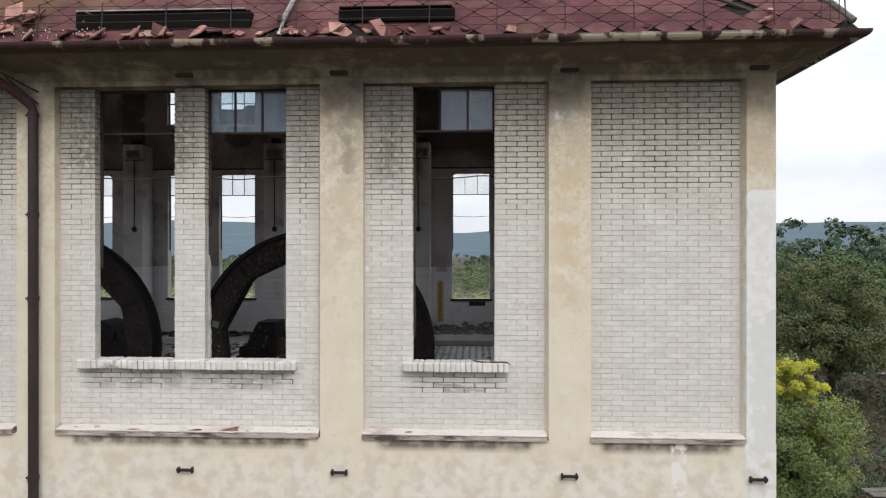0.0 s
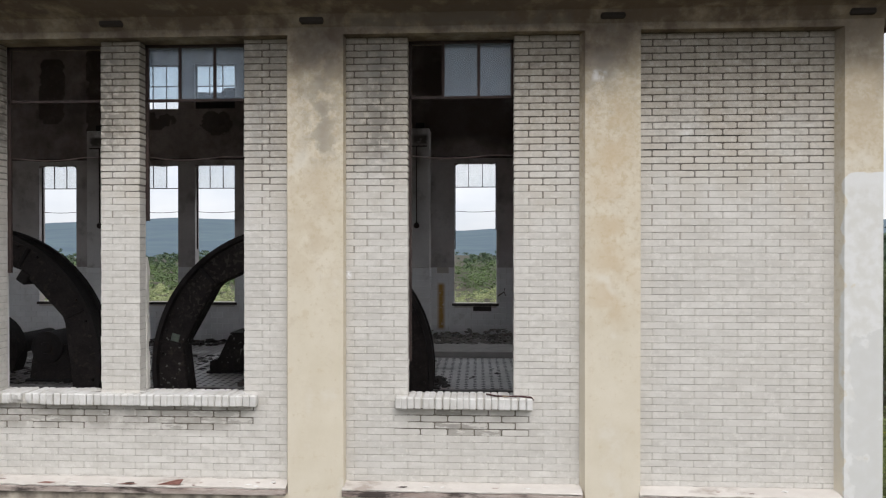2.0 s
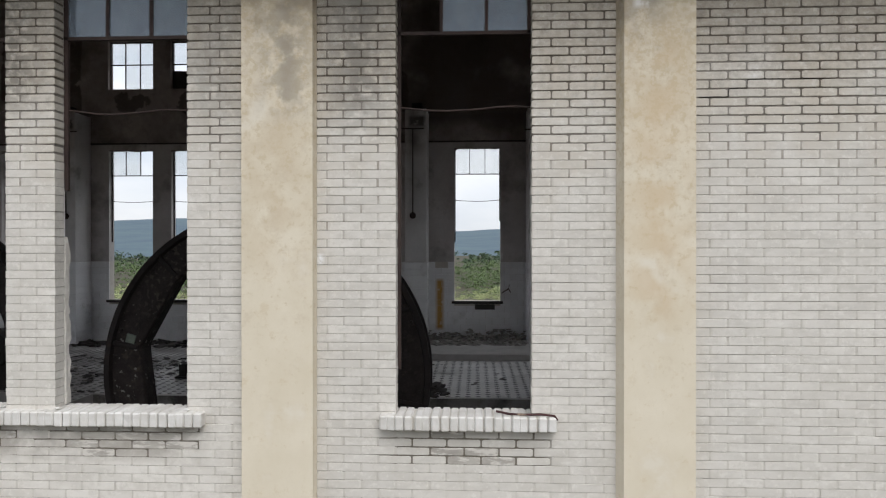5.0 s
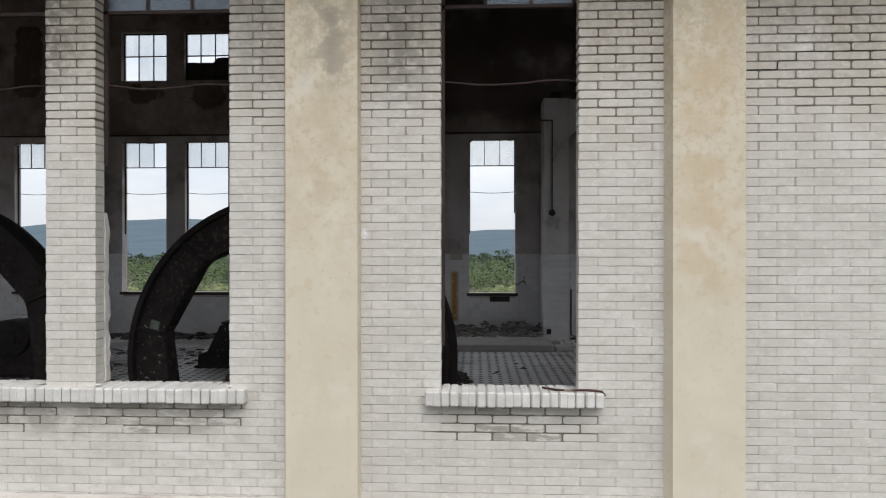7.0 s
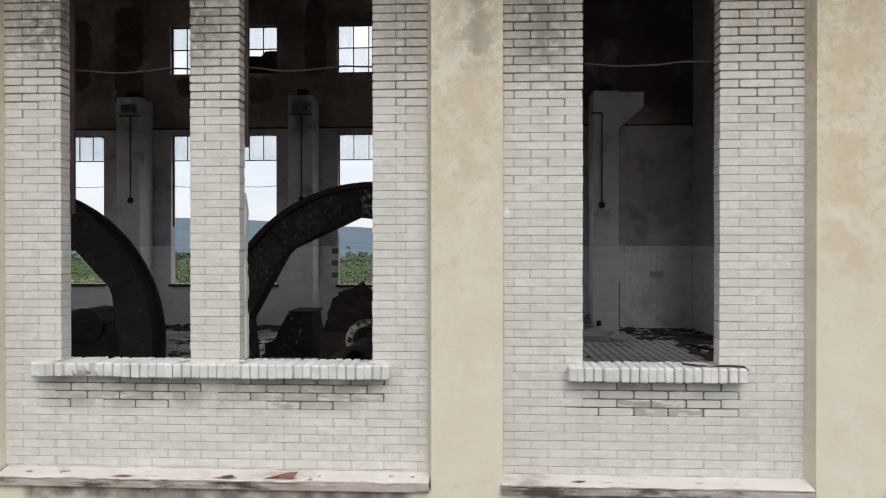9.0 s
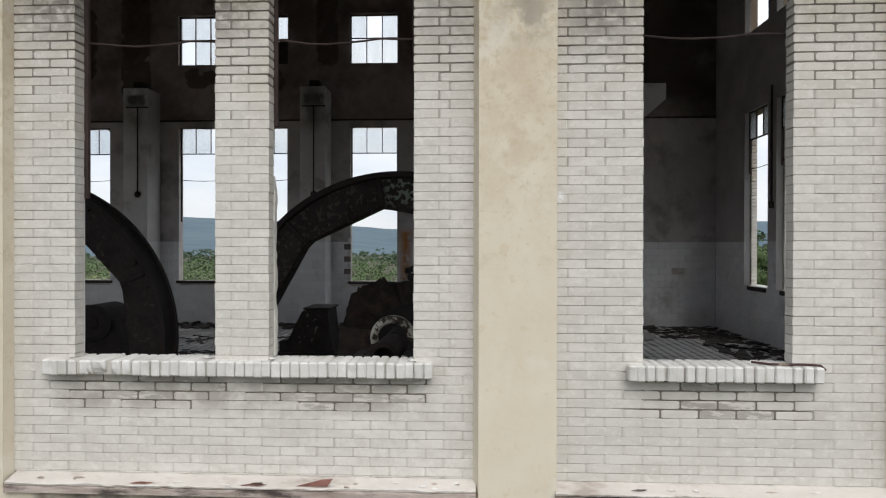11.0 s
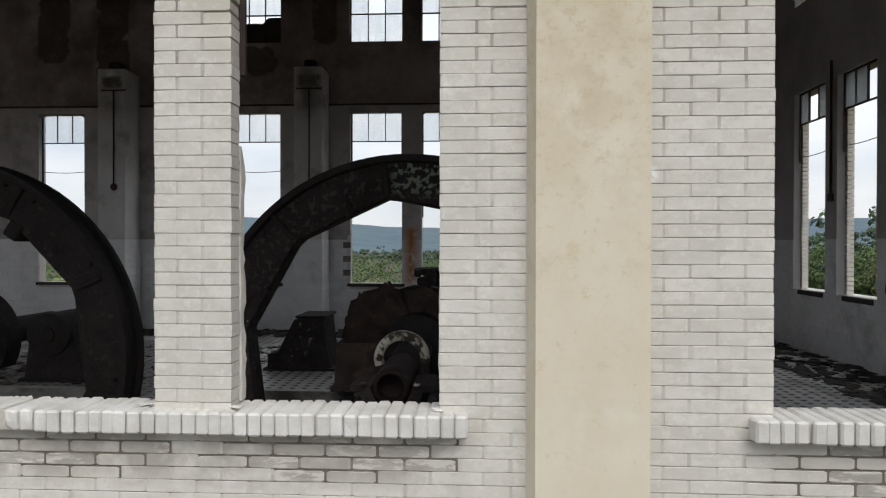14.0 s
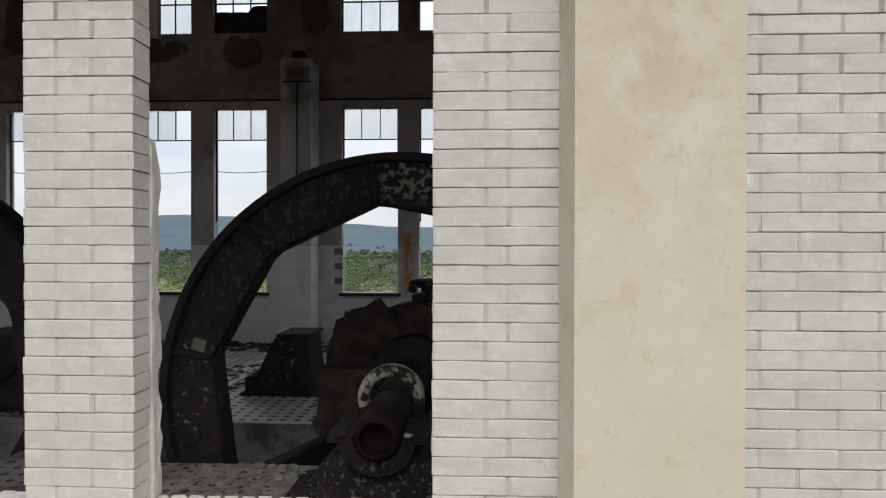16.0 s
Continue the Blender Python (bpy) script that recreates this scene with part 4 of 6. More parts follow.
# ---- floor with a machine pit ----
PIT = (-4.1, 2.9, 3.62, 5.05)     # slot for the ring frames
PIT2 = (-8.9, -4.6, 3.62, 5.05)
PIT3 = (4.42, 5.36, 4.0, 5.50)     # open duct by the end wall
fl = [(a, b, c, d, -0.35, 0.0) for a, b, c, d in leaf_spans(hx0, X_SIDE, [PIT, PIT2, PIT3], PIT[2], Y_REAR)]
floor = setting(part("floor", boxes(*fl), M_FLOOR), "pale tiled floor with small dark inset tiles, strewn with dirt", "floor")
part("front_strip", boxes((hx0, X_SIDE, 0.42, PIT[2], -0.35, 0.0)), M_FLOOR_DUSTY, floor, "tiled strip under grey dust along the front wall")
for p in (PIT, PIT2, PIT3):
    part("pit_edge", boxes((p[0], p[1], p[3] - 0.004, p[3] + 0.05, -0.35, -0.022)), M_CONCRETE, floor, "brown concrete edge of the pit")
part("subfloor", boxes((hx0, X_SIDE, 0.42, Y_REAR, -0.9, -0.7)), M_CONCRETE, floor, "raw concrete of the pit")
for p in (PIT, PIT2, PIT3):
    part("pit_wall", boxes((p[0], p[1], p[3], p[3] + 0.05, -0.7, -0.35), (p[0], p[1], p[2] - .05, p[2], -0.7, -0.35)), M_CONCRETE, floor, "raw concrete of the pit")
for x, y, w, d, h, a in ((3.22, 8.55, .42, .30, .10, 25), (3.45, 8.95, .30, .22, .07, -35), (3.16, 9.2, .24, .2, .09, 60)):
    bm = bmesh.new()
    v = box(bm, -w / 2, w / 2, -d / 2, d / 2, 0, h, bevel=0.012)
    for q in v:
        q.co += Vector((noise.noise(q.co * 7), noise.noise(q.co * 7 + Vector((3, 0, 0))), 0)) * 0.05
    bmesh.ops.transform(bm, matrix=pose(x, y, 0, 0, 0, a), verts=bm.verts[:])
    tagged(part("concrete_lump", bm, M_STEP), "broken concrete lump beside the low step", "rubble", "concrete lumps")
step = setting(part("platform", boxes((-1.0, 3.05, 8.34, Y_REAR, 0.0, 0.135), bevel=0.012), M_STEP), "low concrete step along the rear wall", "step")


# outer brick leaf showing in the end windows
for y0, y1 in SIDE_WINS:
    jb = setting(empty("jamb", 5.59, y1 + 0.02, 1.05), "whitewashed brick jamb of the end window", "jamb")
    for k in range(48):
        bm = bmesh.new()
        box(bm, -0.055, 0.055, -0.075 - 0.004 * (k % 2), 0.40, k * 0.0722 + 0.003, k * 0.0722 + 0.0675, bevel=0.004)
        part("brick", bm, M_BRICK, jb)


# rough plaster left along the window jambs
def plaster_edge(x, side, z0, z1, seed, size=1.0):
    """Broken angular lumps of plaster along a jamb."""
    bm = bmesh.new()
    rnd = random.Random(int(seed * 10))
    rows, z, w = [], z0, 0.02
    while z < z1:
        w = 0.6 * w + 0.4 * rnd.uniform(0.006, 0.046) if rnd.random() < .75 else rnd.uniform(0.004, 0.05)
        if z > z1 - 0.14:
            w = max(w, 0.03) * max(0.12, (z1 - z) / 0.14)
        ww = w * size
        y0, d = 0.238 + rnd.uniform(0, .012), 0.305 + rnd.uniform(-.02, .02)
        rows.append([bm.verts.new((x + side * q + rnd.uniform(-.002, .002), y, z + rnd.uniform(-.006, .006))) for q, y in ((-0.04, 0.236), (ww * .75, y0), (ww, y0 + .012), (ww * rnd.uniform(.6, 1.1), 0.275), (ww * .8, d), (-0.04, d))])
        z += rnd.uniform(0.03, 0.09)
    rows.append([bm.verts.new((x + side * q, y, z + .01)) for q, y in ((-0.04, 0.236), (-.01, .24), (-.008, .25), (-.01, 0.275), (-.01, .3), (-0.04, .3))])
    for a, b in zip(rows, rows[1:]):
        for j in range(6):
            bm.faces.new((a[j], a[(j + 1) % 6], b[(j + 1) % 6], b[j]))
    bm.faces.new(rows[0]); bm.faces.new(rows[-1][::-1])
    bmesh.ops.recalc_face_normals(bm, faces=bm.faces[:])
    setting(part("trim", bm, M_BRICK), "crumbling white plaster edge of the window opening", "jamb")


plaster_edge(WIN_A2[0], 1, 0.985, 2.34, 1.3, 0.32)
plaster_edge(WIN_A2[1], -1, 0.985, 1.9, 4.1, 0.3)
plaster_edge(WIN_A1[1], -1, 0.985, 2.2, 6.3, 0.25)

# ---- machines ----
def ring_frame(cx, cy, cz, label):
    """Stator frame of a generator: a round outer flange, a box-section body and an eight-sided bore."""
    R = 2.25
    g = tagged(empty("generator_frame", cx, cy, cz), label, "machine")
    bm = bmesh.new()
    lathe_y(bm, [(-0.21, R - 0.07), (-0.21, R), (-0.14, R), (-0.12, R - 0.04), (0.12, R - 0.04), (0.14, R), (0.21, R), (0.21, R - 0.07), (0.13, R - 0.10), (-0.13, R - 0.10)], 0, 0, 96)
    flange = part("outer_flange", bm, M_IRON, g, "black iron rim with a double flange")
    # body: outer circle to eight-sided inner edge, front and rear cheeks
    bm = bmesh.new()
    n = 96
    def inner(a):
        k = 2 * math.pi / 10
        t = (a - radians(25)) % k - k / 2
        return 1.79 * math.cos(k / 2) / math.cos(t)
    rings = []
    for i in range(n):
        a = 2 * math.pi * i / n
        ri = inner(a)
        row = [(-0.15, R - 0.09), (-0.18, ri + 0.10), (-0.165, ri + 0.02), (-0.13, ri), (0.13, ri), (0.165, ri + 0.02), (0.18, ri + 0.10), (0.15, R - 0.09)]
        rings.append([bm.verts.new((r * math.cos(a), y, r * math.sin(a))) for y, r in row])
    for i in range(n):
        a, b = rings[i], rings[(i + 1) % n]
        for j in range(8):
            bm.faces.new((a[j], a[(j + 1) % 8], b[(j + 1) % 8], b[j]))
    bmesh.ops.recalc_face_normals(bm, faces=bm.faces[:])
    body = part("ring_body", bm, M_PEEL, g, "black cast ring with peeling pale green paint")
    for k in range(10):
        a = radians(25 + 36 * k)
        ri = inner(a)
        bm = bmesh.new()
        m = Matrix.Rotation(-a, 4, "Y")
        box(bm, ri + 0.03, R - 0.08, -0.20, 0.20, -0.03, 0.03, bevel=0.01, m=m)
        part("rib", bm, M_IRON, g)
        for off in (-0.16, 0.16):
            bm = bmesh.new()
            m2 = Matrix.Rotation(-(a + off * 0.55), 4, "Y")
            box(bm, R - 0.16, R - 0.12, -0.19, -0.14, -0.02, 0.02, bevel=0.006, m=m2)
            part("bolt", bm, M_IRON, flange)
    bm = bmesh.new()
    box(bm, 1.62, 1.82, -0.20, 0.12, -0.12, 0.06, bevel=0.02, m=Matrix.Rotation(-radians(57), 4, "Y"))
    part("bracket", bm, M_IRON, body, "black iron lug inside the bore")
    a = radians(166)
    bm = bmesh.new()
    box(bm, 1.87, 2.00, -0.195, -0.16, -0.06, 0.06, bevel=0.004, m=Matrix.Rotation(-a, 4, "Y"))
    part("nameplate", bm, material("verdigris_plate", (0.20, 0.23, 0.19), (0.10, 0.12, 0.10), 0.6, 9, 60, 0.1), body, "blank verdigris nameplate")
    return g


CY, CZ = 4.05, 0.555
g1 = ring_frame(-1.0, CY, CZ, "huge black iron generator ring frame standing in the floor pit")
g2 = copy_thing(g1, Matrix.Translation((-6.35, CY, CZ)))
tagged(g2, "huge black iron generator ring frame, deeply shadowed, beside its twin", group="generator frames")
tagged(g1, group="generator frames")

# bearing pedestal with the shaft end towards the windows
bp = tagged(empty("bearing_pedestal", -1.0, 2.75, 0), "black cast-iron bearing pedestal with a chipped white ring", "machine")
bm = bmesh.new()
def taper_block(bm, x0, x1, y0, y1, z0, z1, tx, ty, shift=0.0):
    v = box(bm, x0, x1, y0, y1, z0, z1)
    mx, my = (x0 + x1) / 2, (y0 + y1) / 2
    for q in v:
        if q.co.z > (z0 + z1) / 2:
            q.co.x = mx + (q.co.x - mx) * tx + shift
            q.co.y = my + (q.co.y - my) * ty
    return v
taper_block(bm, -0.62, 0.62, -0.35, 0.42, 0.0, 0.32, 0.72, 0.8)
box(bm, -0.75, 0.75, -0.45, 0.5, -0.02, 0.06, bevel=0.012)
part("pedestal_base", bm, M_PEEL, bp, "black base with flaking pale paint")
bm = bmesh.new()
lathe_y(bm, [(-0.36, 0.175), (-0.36, 0.27), (0.18, 0.27), (0.18, 0.175)], 0.012, 0.62, 32, arc=(180, 360))
lathe_y(bm, [(-0.37, 0.255), (-0.37, 0.275), (-0.33, 0.275), (-0.33, 0.255)], 0.012, 0.62, 32, arc=(195, 345))
box(bm, -0.35, -0.22, -0.34, 0.18, 0.56, 0.625, bevel=0.01)
box(bm, 0.24, 0.37, -0.34, 0.18, 0.56, 0.625, bevel=0.01)
taper_block(bm, -0.50, 0.50, -0.30, 0.30, 0.26, 0.46, 0.62, 0.9)
shell = part("bearing_shell", bm, M_PEEL, bp, "reddish black half shell with flaking pale paint")
bm = bmesh.new()
lathe_y(bm, [(0.20, 0.175), (0.18, 0.19), (0.17, 0.22), (0.18, 0.25), (0.21, 0.262), (0.30, 0.262), (0.30, 0.175)], 0.035, 0.755, 40, arc=(-8, 195))
part("oil_ring", bm, M_RINGPAINT, bp, "ring casing with chipped white paint")
for sx in (-1, 1):
    part("casing_foot", boxes((0.035 + sx * 0.22 - 0.04, 0.035 + sx * 0.22 + 0.04, 0.19, 0.29, 0.44, 0.75), bevel=0.01), M_PEEL, bp)
bm = bmesh.new()
lathe_y(bm, [(0.4, 0.0001), (0.4, 0.165), (-0.36, 0.165), (-0.41, 0.155), (-0.43, 0.135), (-0.43, 0.118), (-0.30, 0.105), (-0.29, 0.05), (-0.27, 0.0001)], 0.012, 0.62, 36, closed=False)
part("shaft_end", bm, M_REDIRON, bp, "dull dark red hollow shaft end")
for sx in (-0.225, 0.235):
    bm = bmesh.new()
    box(bm, sx - 0.03, sx + 0.03, -0.40, -0.34, 0.625, 0.65, bevel=0.008)
    part("bolt", bm, M_RINGPAINT, shell, "pale chipped lug")

# rotor behind the ring: hub and broken fan plates
ro = tagged(empty("rotor", -1.0, 5.3, CZ), "broken rusty rotor with torn sheet-iron fan plates", "machine")
bm = bmesh.new()
lathe_y(bm, [(-1.7, 0.0001), (-1.7, 0.20), (-0.5, 0.20), (-0.45, 0.42), (0.5, 0.42), (0.55, 0.2), (2.2, 0.2), (2.2, 0.0001)], 0, 0, 32, closed=False)
part("hub", bm, M_IRON, ro)
rnd = random.Random(11)


def fan_plate(a0, half, r0, r1, y, lean, spike=0.0):
    """A curved sheet between two radii, its one edge tucked under the next, its rim torn."""
    bm = bmesh.new()
    cols = 5
    grid = []
    for i in range(cols + 1):
        t = i / cols * 2 - 1
        a = a0 + half * t
        rim = r1 * rnd.uniform(.93, 1.03) + spike * max(0.0, 1 - abs(t) * 1.6)
        col = []
        for q in (0.0, 0.35, 0.7, 1.0):
            r = r0 + (rim - r0) * q
            col.append((r * math.cos(a), y + lean * t - 0.16 * q * q + rnd.uniform(-.008, .008), r * math.sin(a)))
        grid.append(col)
    f = [[bm.verts.new(p) for p in col] for col in grid]
    b = [[bm.verts.new((x, yy + 0.014, z)) for x, yy, z in col] for col in grid]
    for i in range(cols):
        for j in range(3):
            bm.faces.new((f[i][j], f[i + 1][j], f[i + 1][j + 1], f[i][j + 1]))
            bm.faces.new((b[i][j + 1], b[i + 1][j + 1], b[i + 1][j], b[i][j]))
        bm.faces.new((f[i][3], f[i + 1][3], b[i + 1][3], b[i][3]))
        bm.faces.new((f[i + 1][0], f[i][0], b[i][0], b[i + 1][0]))
    for j in range(3):
        bm.faces.new((f[0][j], f[0][j + 1], b[0][j + 1], b[0][j]))
        bm.faces.new((f[-1][j + 1], f[-1][j], b[-1][j], b[-1][j + 1]))
    bmesh.ops.recalc_face_normals(bm, faces=bm.faces[:])
    return part("fan_plate", bm, M_RUSTY, ro)


deg, k = -14.0, 0
while deg < 215:
    left = 0.5 - 0.5 * math.cos(radians(min(180, max(0, deg))))
    half = rnd.uniform(9, 25)
    fan_plate(radians(deg + half * .5), radians(half), 0.30, (0.60 + 0.36 * left) * rnd.uniform(.82, 1.10), rnd.uniform(-.12, .06) - 0.03 * (k % 3), rnd.uniform(-.05, .12), rnd.choice((0.0, 0.0, 0.0, 0.10)))
    deg, k = deg + half * rnd.uniform(1.0, 1.5), k + 1
fan_plate(radians(114), radians(6), 0.34, 0.78, -0.12, 0.02, 0.18)
fan_plate(radians(150), radians(11), 0.34, 1.0, 0.10, 0.03, 0.08)
bm = bmesh.new()
box(bm, 0.02, 0.16, -0.10, 0.10, 0.40, 0.80, bevel=0.02)
box(bm, -0.02, 0.20, -0.14, 0.12, 0.76, 0.86, bevel=0.02)
box(bm, -0.06, 0.02, -0.08, 0.06, 0.86, 0.95, bevel=0.02, m=Matrix.Shear("XZ", 4, (0.1, 0.0)))
box(bm, 0.10, 0.21, -0.10, 0.06, 0.85, 0.97, bevel=0.025)
part("torn_lug", bm, M_PEEL, ro, "broken pole piece with flaking pale paint")
bm = bmesh.new()
taper_block(bm, -1.02, -0.38, -0.42, 0.25, -0.52, 0.06, 0.92, 0.9)
box(bm, -1.06, -0.36, -0.46, 0.29, -0.54, -0.47, bevel=0.01)
part("end_frame", bm, M_RUSTY, ro, "rusty brown end frame beside the fan plates")
bm = bmesh.new()
lathe_y(bm, [(0.1, 0.60), (0.1, 0.74), (0.4, 0.74), (0.4, 0.60)], 0, 0, 40, arc=(-30, 215))
part("winding_rim", bm, M_PEEL, ro, "rim with flaking paint")

ex = tagged(empty("machine_stand", -0.93, 7.0, 0), "dark iron machine stand with a cup-shaped flange on top", "machine")
bm = bmesh.new()
taper_block(bm, -0.45, 0.45, -0.4, 0.4, 0.0, 0.9, 0.6, 0.6)
part("stand_body", bm, M_IRON, ex)
bm = bmesh.new()
for zz, r0 in ((0.9, .16),):
    n = 20
    prof = [(0.0, .16), (0.45, .14), (0.5, .3), (0.56, .3), (0.58, .22), (0.54, .0001)]
    rings = [[bm.verts.new((r * math.cos(2 * math.pi * k / n), r * math.sin(2 * math.pi * k / n), zz + h)) for k in range(n)] for h, r in prof]
    for a, b in zip(rings, rings[1:]):
        for k in range(n):
            bm.faces.new((a[k], a[(k + 1) % n], b[(k + 1) % n], b[k]))
part("cup_flange", bm, M_PEEL, ex, "cup-shaped flange with flaking pale paint")


def block(x0, x1, y0, y1, z1, lean, label):
    o = tagged(empty("bearing_block", (x0 + x1) / 2, (y0 + y1) / 2, 0), label, "machine")
    cx, cy = o.location.x, o.location.y
    bm = bmesh.new()
    w, d = (x1 - x0) / 2, (y1 - y0) / 2
    pr = [(-w, 0), (-w, 0.30 * z1), (-w + 0.15, 0.34 * z1), (lean, 0.97 * z1), (lean + 0.06, z1), (w - 0.12, z1), (w - 0.08, 0.5 * z1), (w, 0)]
    f = [bm.verts.new((x, -d, z)) for x, z in pr]
    b = [bm.verts.new((x, d, z)) for x, z in pr]
    bm.faces.new(f); bm.faces.new(b[::-1])
    for i in range(len(pr)):
        j = (i + 1) % len(pr)
        bm.faces.new((f[i], b[i], b[j], f[j]))
    bmesh.ops.recalc_face_normals(bm, faces=bm.faces[:])
    part("casting", bm, M_PEEL, o)
    part("cap_plate", boxes((lean + 0.02, w - 0.08, -d - 0.02, d + 0.02, z1, z1 + 0.035), bevel=0.006), M_IRON, o)
    part("foot_plate", boxes((-w - 0.05, w + 0.05, -d - 0.05, d + 0.05, 0.0, 0.04), bevel=0.006), M_IRON, o)


block(-3.30, -2.36, 6.3, 7.0, 0.76, -0.08, "black iron bearing block with flaking pale paint on the tiles")
def drum_block(x, y, r, z1, label):
    o = tagged(empty("bearing_drum", x, y, 0), label, "machine")
    bm = bmesh.new()
    taper_block(bm, -r - 0.05, r + 0.22, -0.30, 0.35, 0.0, z1 - r + 0.05, 0.70, 0.9, -0.06)
    part("casting", bm, M_PEEL, o)
    bm = bmesh.new()
    lathe_y(bm, [(-0.34, 0.0001), (-0.34, r - 0.08), (-0.32, r), (0.34, r), (0.36, r - 0.06), (0.36, 0.0001)], 0.0, z1 - r, 32, closed=False)
    drum = part("drum", bm, M_IRON, o, "round black iron drum")
    bm = bmesh.new()
    lathe_y(bm, [(-0.36, 0.0001), (-0.36, 0.10), (-0.33, 0.12), (-0.33, 0.0001)], 0.0, z1 - r, 20, closed=False)
    part("boss", bm, M_IRON, drum)
    part("foot_plate", boxes((-r - 0.10, r + 0.27, -0.36, 0.40, 0.0, 0.04), bevel=0.006), M_IRON, o)


drum_block(-5.96, 5.65, 0.29, 0.91, "black iron bearing drum in deep shadow on the tiles")
ro2 = copy_thing(ro, Matrix.Translation((-7.32, 5.3, CZ - 0.04)))
tagged(ro2, "dark broken rotor with torn fan plates in deep shadow", group="rotors")
tagged(ro, group="rotors")

# foundation rail running obliquely past the pit
bm = bmesh.new()
m = pose(-1.95, 4.3, 0, 0, 0, -21)
box(bm, -0.08, 0.08, -1.0, 1.2, -0.35, -0.02, bevel=0.01, m=m)
part("foundation_beam", bm, M_IRON)
tagged(bpy.data.objects["foundation_beam"], "black iron foundation beam across the machine pit", "beam")
tagged(part("foundation_block", boxes((-1.75, -0.2, 4.75, 6.4, -0.7, 0.03), bevel=0.02), M_SOOT), "oily black machine foundation block", "foundation")

# ---- floor tiles: dark insets ----
def floor_dots():
    me = bpy.data.meshes.new("dark_tile")
    s, h = 0.040, 0.0025
    v = [(s, 0, h), (0, s, h), (-s, 0, h), (0, -s, h), (s * 1.05, 0, 0), (0, s * 1.05, 0), (-s * 1.05, 0, 0), (0, -s * 1.05, 0)]
    f = [(0, 1, 2, 3)] + [(i, i + 4, (i + 1) % 4 + 4, (i + 1) % 4) for i in range(4)]
    me.from_pydata(v, [], f)
    me.materials.append(M_DOT)
    P = 0.155
    near, rest = [], []
    for i in range(int((HALL_LEFT + 0.4) / P), int((X_SIDE - 0.05) / P)):
        for j in range(4, int((Y_REAR - 0.05) / P)):
            x, y = i * P + 0.03, j * P
            if any(p[0] - .05 < x < p[1] + .05 and p[2] - .05 < y < p[3] + .05 for p in (PIT, PIT2, PIT3)) or (-1.0 < x < 3.05 and y > 8.3):
                continue
            (near if (-3.6 < x < -1.2 and 1.6 < y < 6.6) else rest).append((x, y))
    rest += near[300:]
    for x, y in near[:300]:
        link("dark_tile", me, None, floor).location = (x, y, 0)
    vs, fs = [], []
    for x, y in rest:
        k = len(vs)
        vs += [(a + x, b + y, c) for a, b, c in v]
        fs += [tuple(q + k for q in face) for face in f]
    m2 = bpy.data.meshes.new("dark_tiles")
    m2.from_pydata(vs, [], fs)
    tagged(link("dark_tiles", m2, M_DOT, floor, "small dark inset floor tiles"), kind="stuff")


floor_dots()


# ---- debris ----
def heap(name, label, mat, n, xr, yr, size, z=0.0, seed=1, bank=None, flat=1.0):
    """Loose broken pieces strewn on the floor, as one stuff object."""
    rnd = random.Random(seed)
    vs, fs = [], []
    for _ in range(n):
        s = rnd.uniform(*size)
        x, y = rnd.uniform(*xr), rnd.uniform(*yr)
        zz = z + (bank(x, y) if bank else 0)
        m = Matrix.Translation((x, y, zz + s * 0.18 * flat)) @ Euler((rnd.uniform(-.5, .5) * flat, rnd.uniform(-.5, .5) * flat, rnd.uniform(0, 6))).to_matrix().to_4x4()
        k = len(vs)
        q = [(a * s * rnd.uniform(.3, .6), b * s * rnd.uniform(.3, .6), c * s * rnd.uniform(.08, .22) * flat) for c in (-1, 1) for a, b in ((-1, -1), (1, -1), (1, 1), (-1, 1))]
        vs += [tuple(m @ Vector(p)) for p in q]
        fs += [tuple(i + k for i in f) for f in ((3, 2, 1, 0), (4, 5, 6, 7), (0, 1, 5, 4), (1, 2, 6, 5), (2, 3, 7, 6), (3, 0, 4, 7))]
    me = bpy.data.meshes.new(name)
    me.from_pydata(vs, [], fs)
    return tagged(link(name, me, mat), label, "rubble", kind="stuff")


heap("plaster_rubble", "broken plaster and tile rubble on the floor by the pit", M_CHIPS, 300, (-2.0, -1.05), (2.1, 3.6), (0.02, 0.085), seed=2, flat=0.6)
heap("plaster_rubble", "pale plaster chips strewn along the pit edge", M_CHIPS, 420, (-2.75, -1.5), (2.75, 3.61), (0.015, 0.075), seed=12, flat=0.5)
heap("plaster_rubble", "heap of broken plaster along the rear step", M_RUBBLE, 1000, (-0.6, 3.0), (9.5, 10.75), (0.03, 0.13), z=0.13, flat=0.7, seed=3, bank=lambda x, y: max(0, y - 9.9) * 0.25 * random.Random(int(x * 9)).random())
heap("burnt_debris", "black burnt debris along the rear wall", M_SOOT, 600, (-12, -0.5), (9.7, 10.75), (0.04, 0.20), seed=4, flat=0.6)
heap("burnt_debris", "black burnt scraps strewn in the hall corner", M_SOOT, 250, (3.7, 5.4), (8.6, 10.7), (0.04, 0.18), seed=5, flat=0.35)
heap("burnt_debris", "dark dirt and scraps along the end wall", M_SOOT, 260, (4.3, 5.43), (4.5, 9.0), (0.05, 0.22), seed=15, flat=0.3)
heap("burnt_debris", "oily black debris around the machines", M_SOOT, 70, (0.5, 1.4), (5.1, 6.0), (0.04, 0.18), z=0.0, seed=6, flat=0.6)
heap("burnt_debris", "dark dirt and scraps around the dark machine", M_SOOT, 260, (-7.6, -3.6), (5.1, 8.6), (0.03, 0.15), seed=21, flat=0.35)
heap("plaster_rubble", "broken plaster bits around the dark machine", M_RUBBLE, 160, (-7.2, -3.4), (5.1, 8.0), (0.03, 0.10), seed=22, flat=0.6)
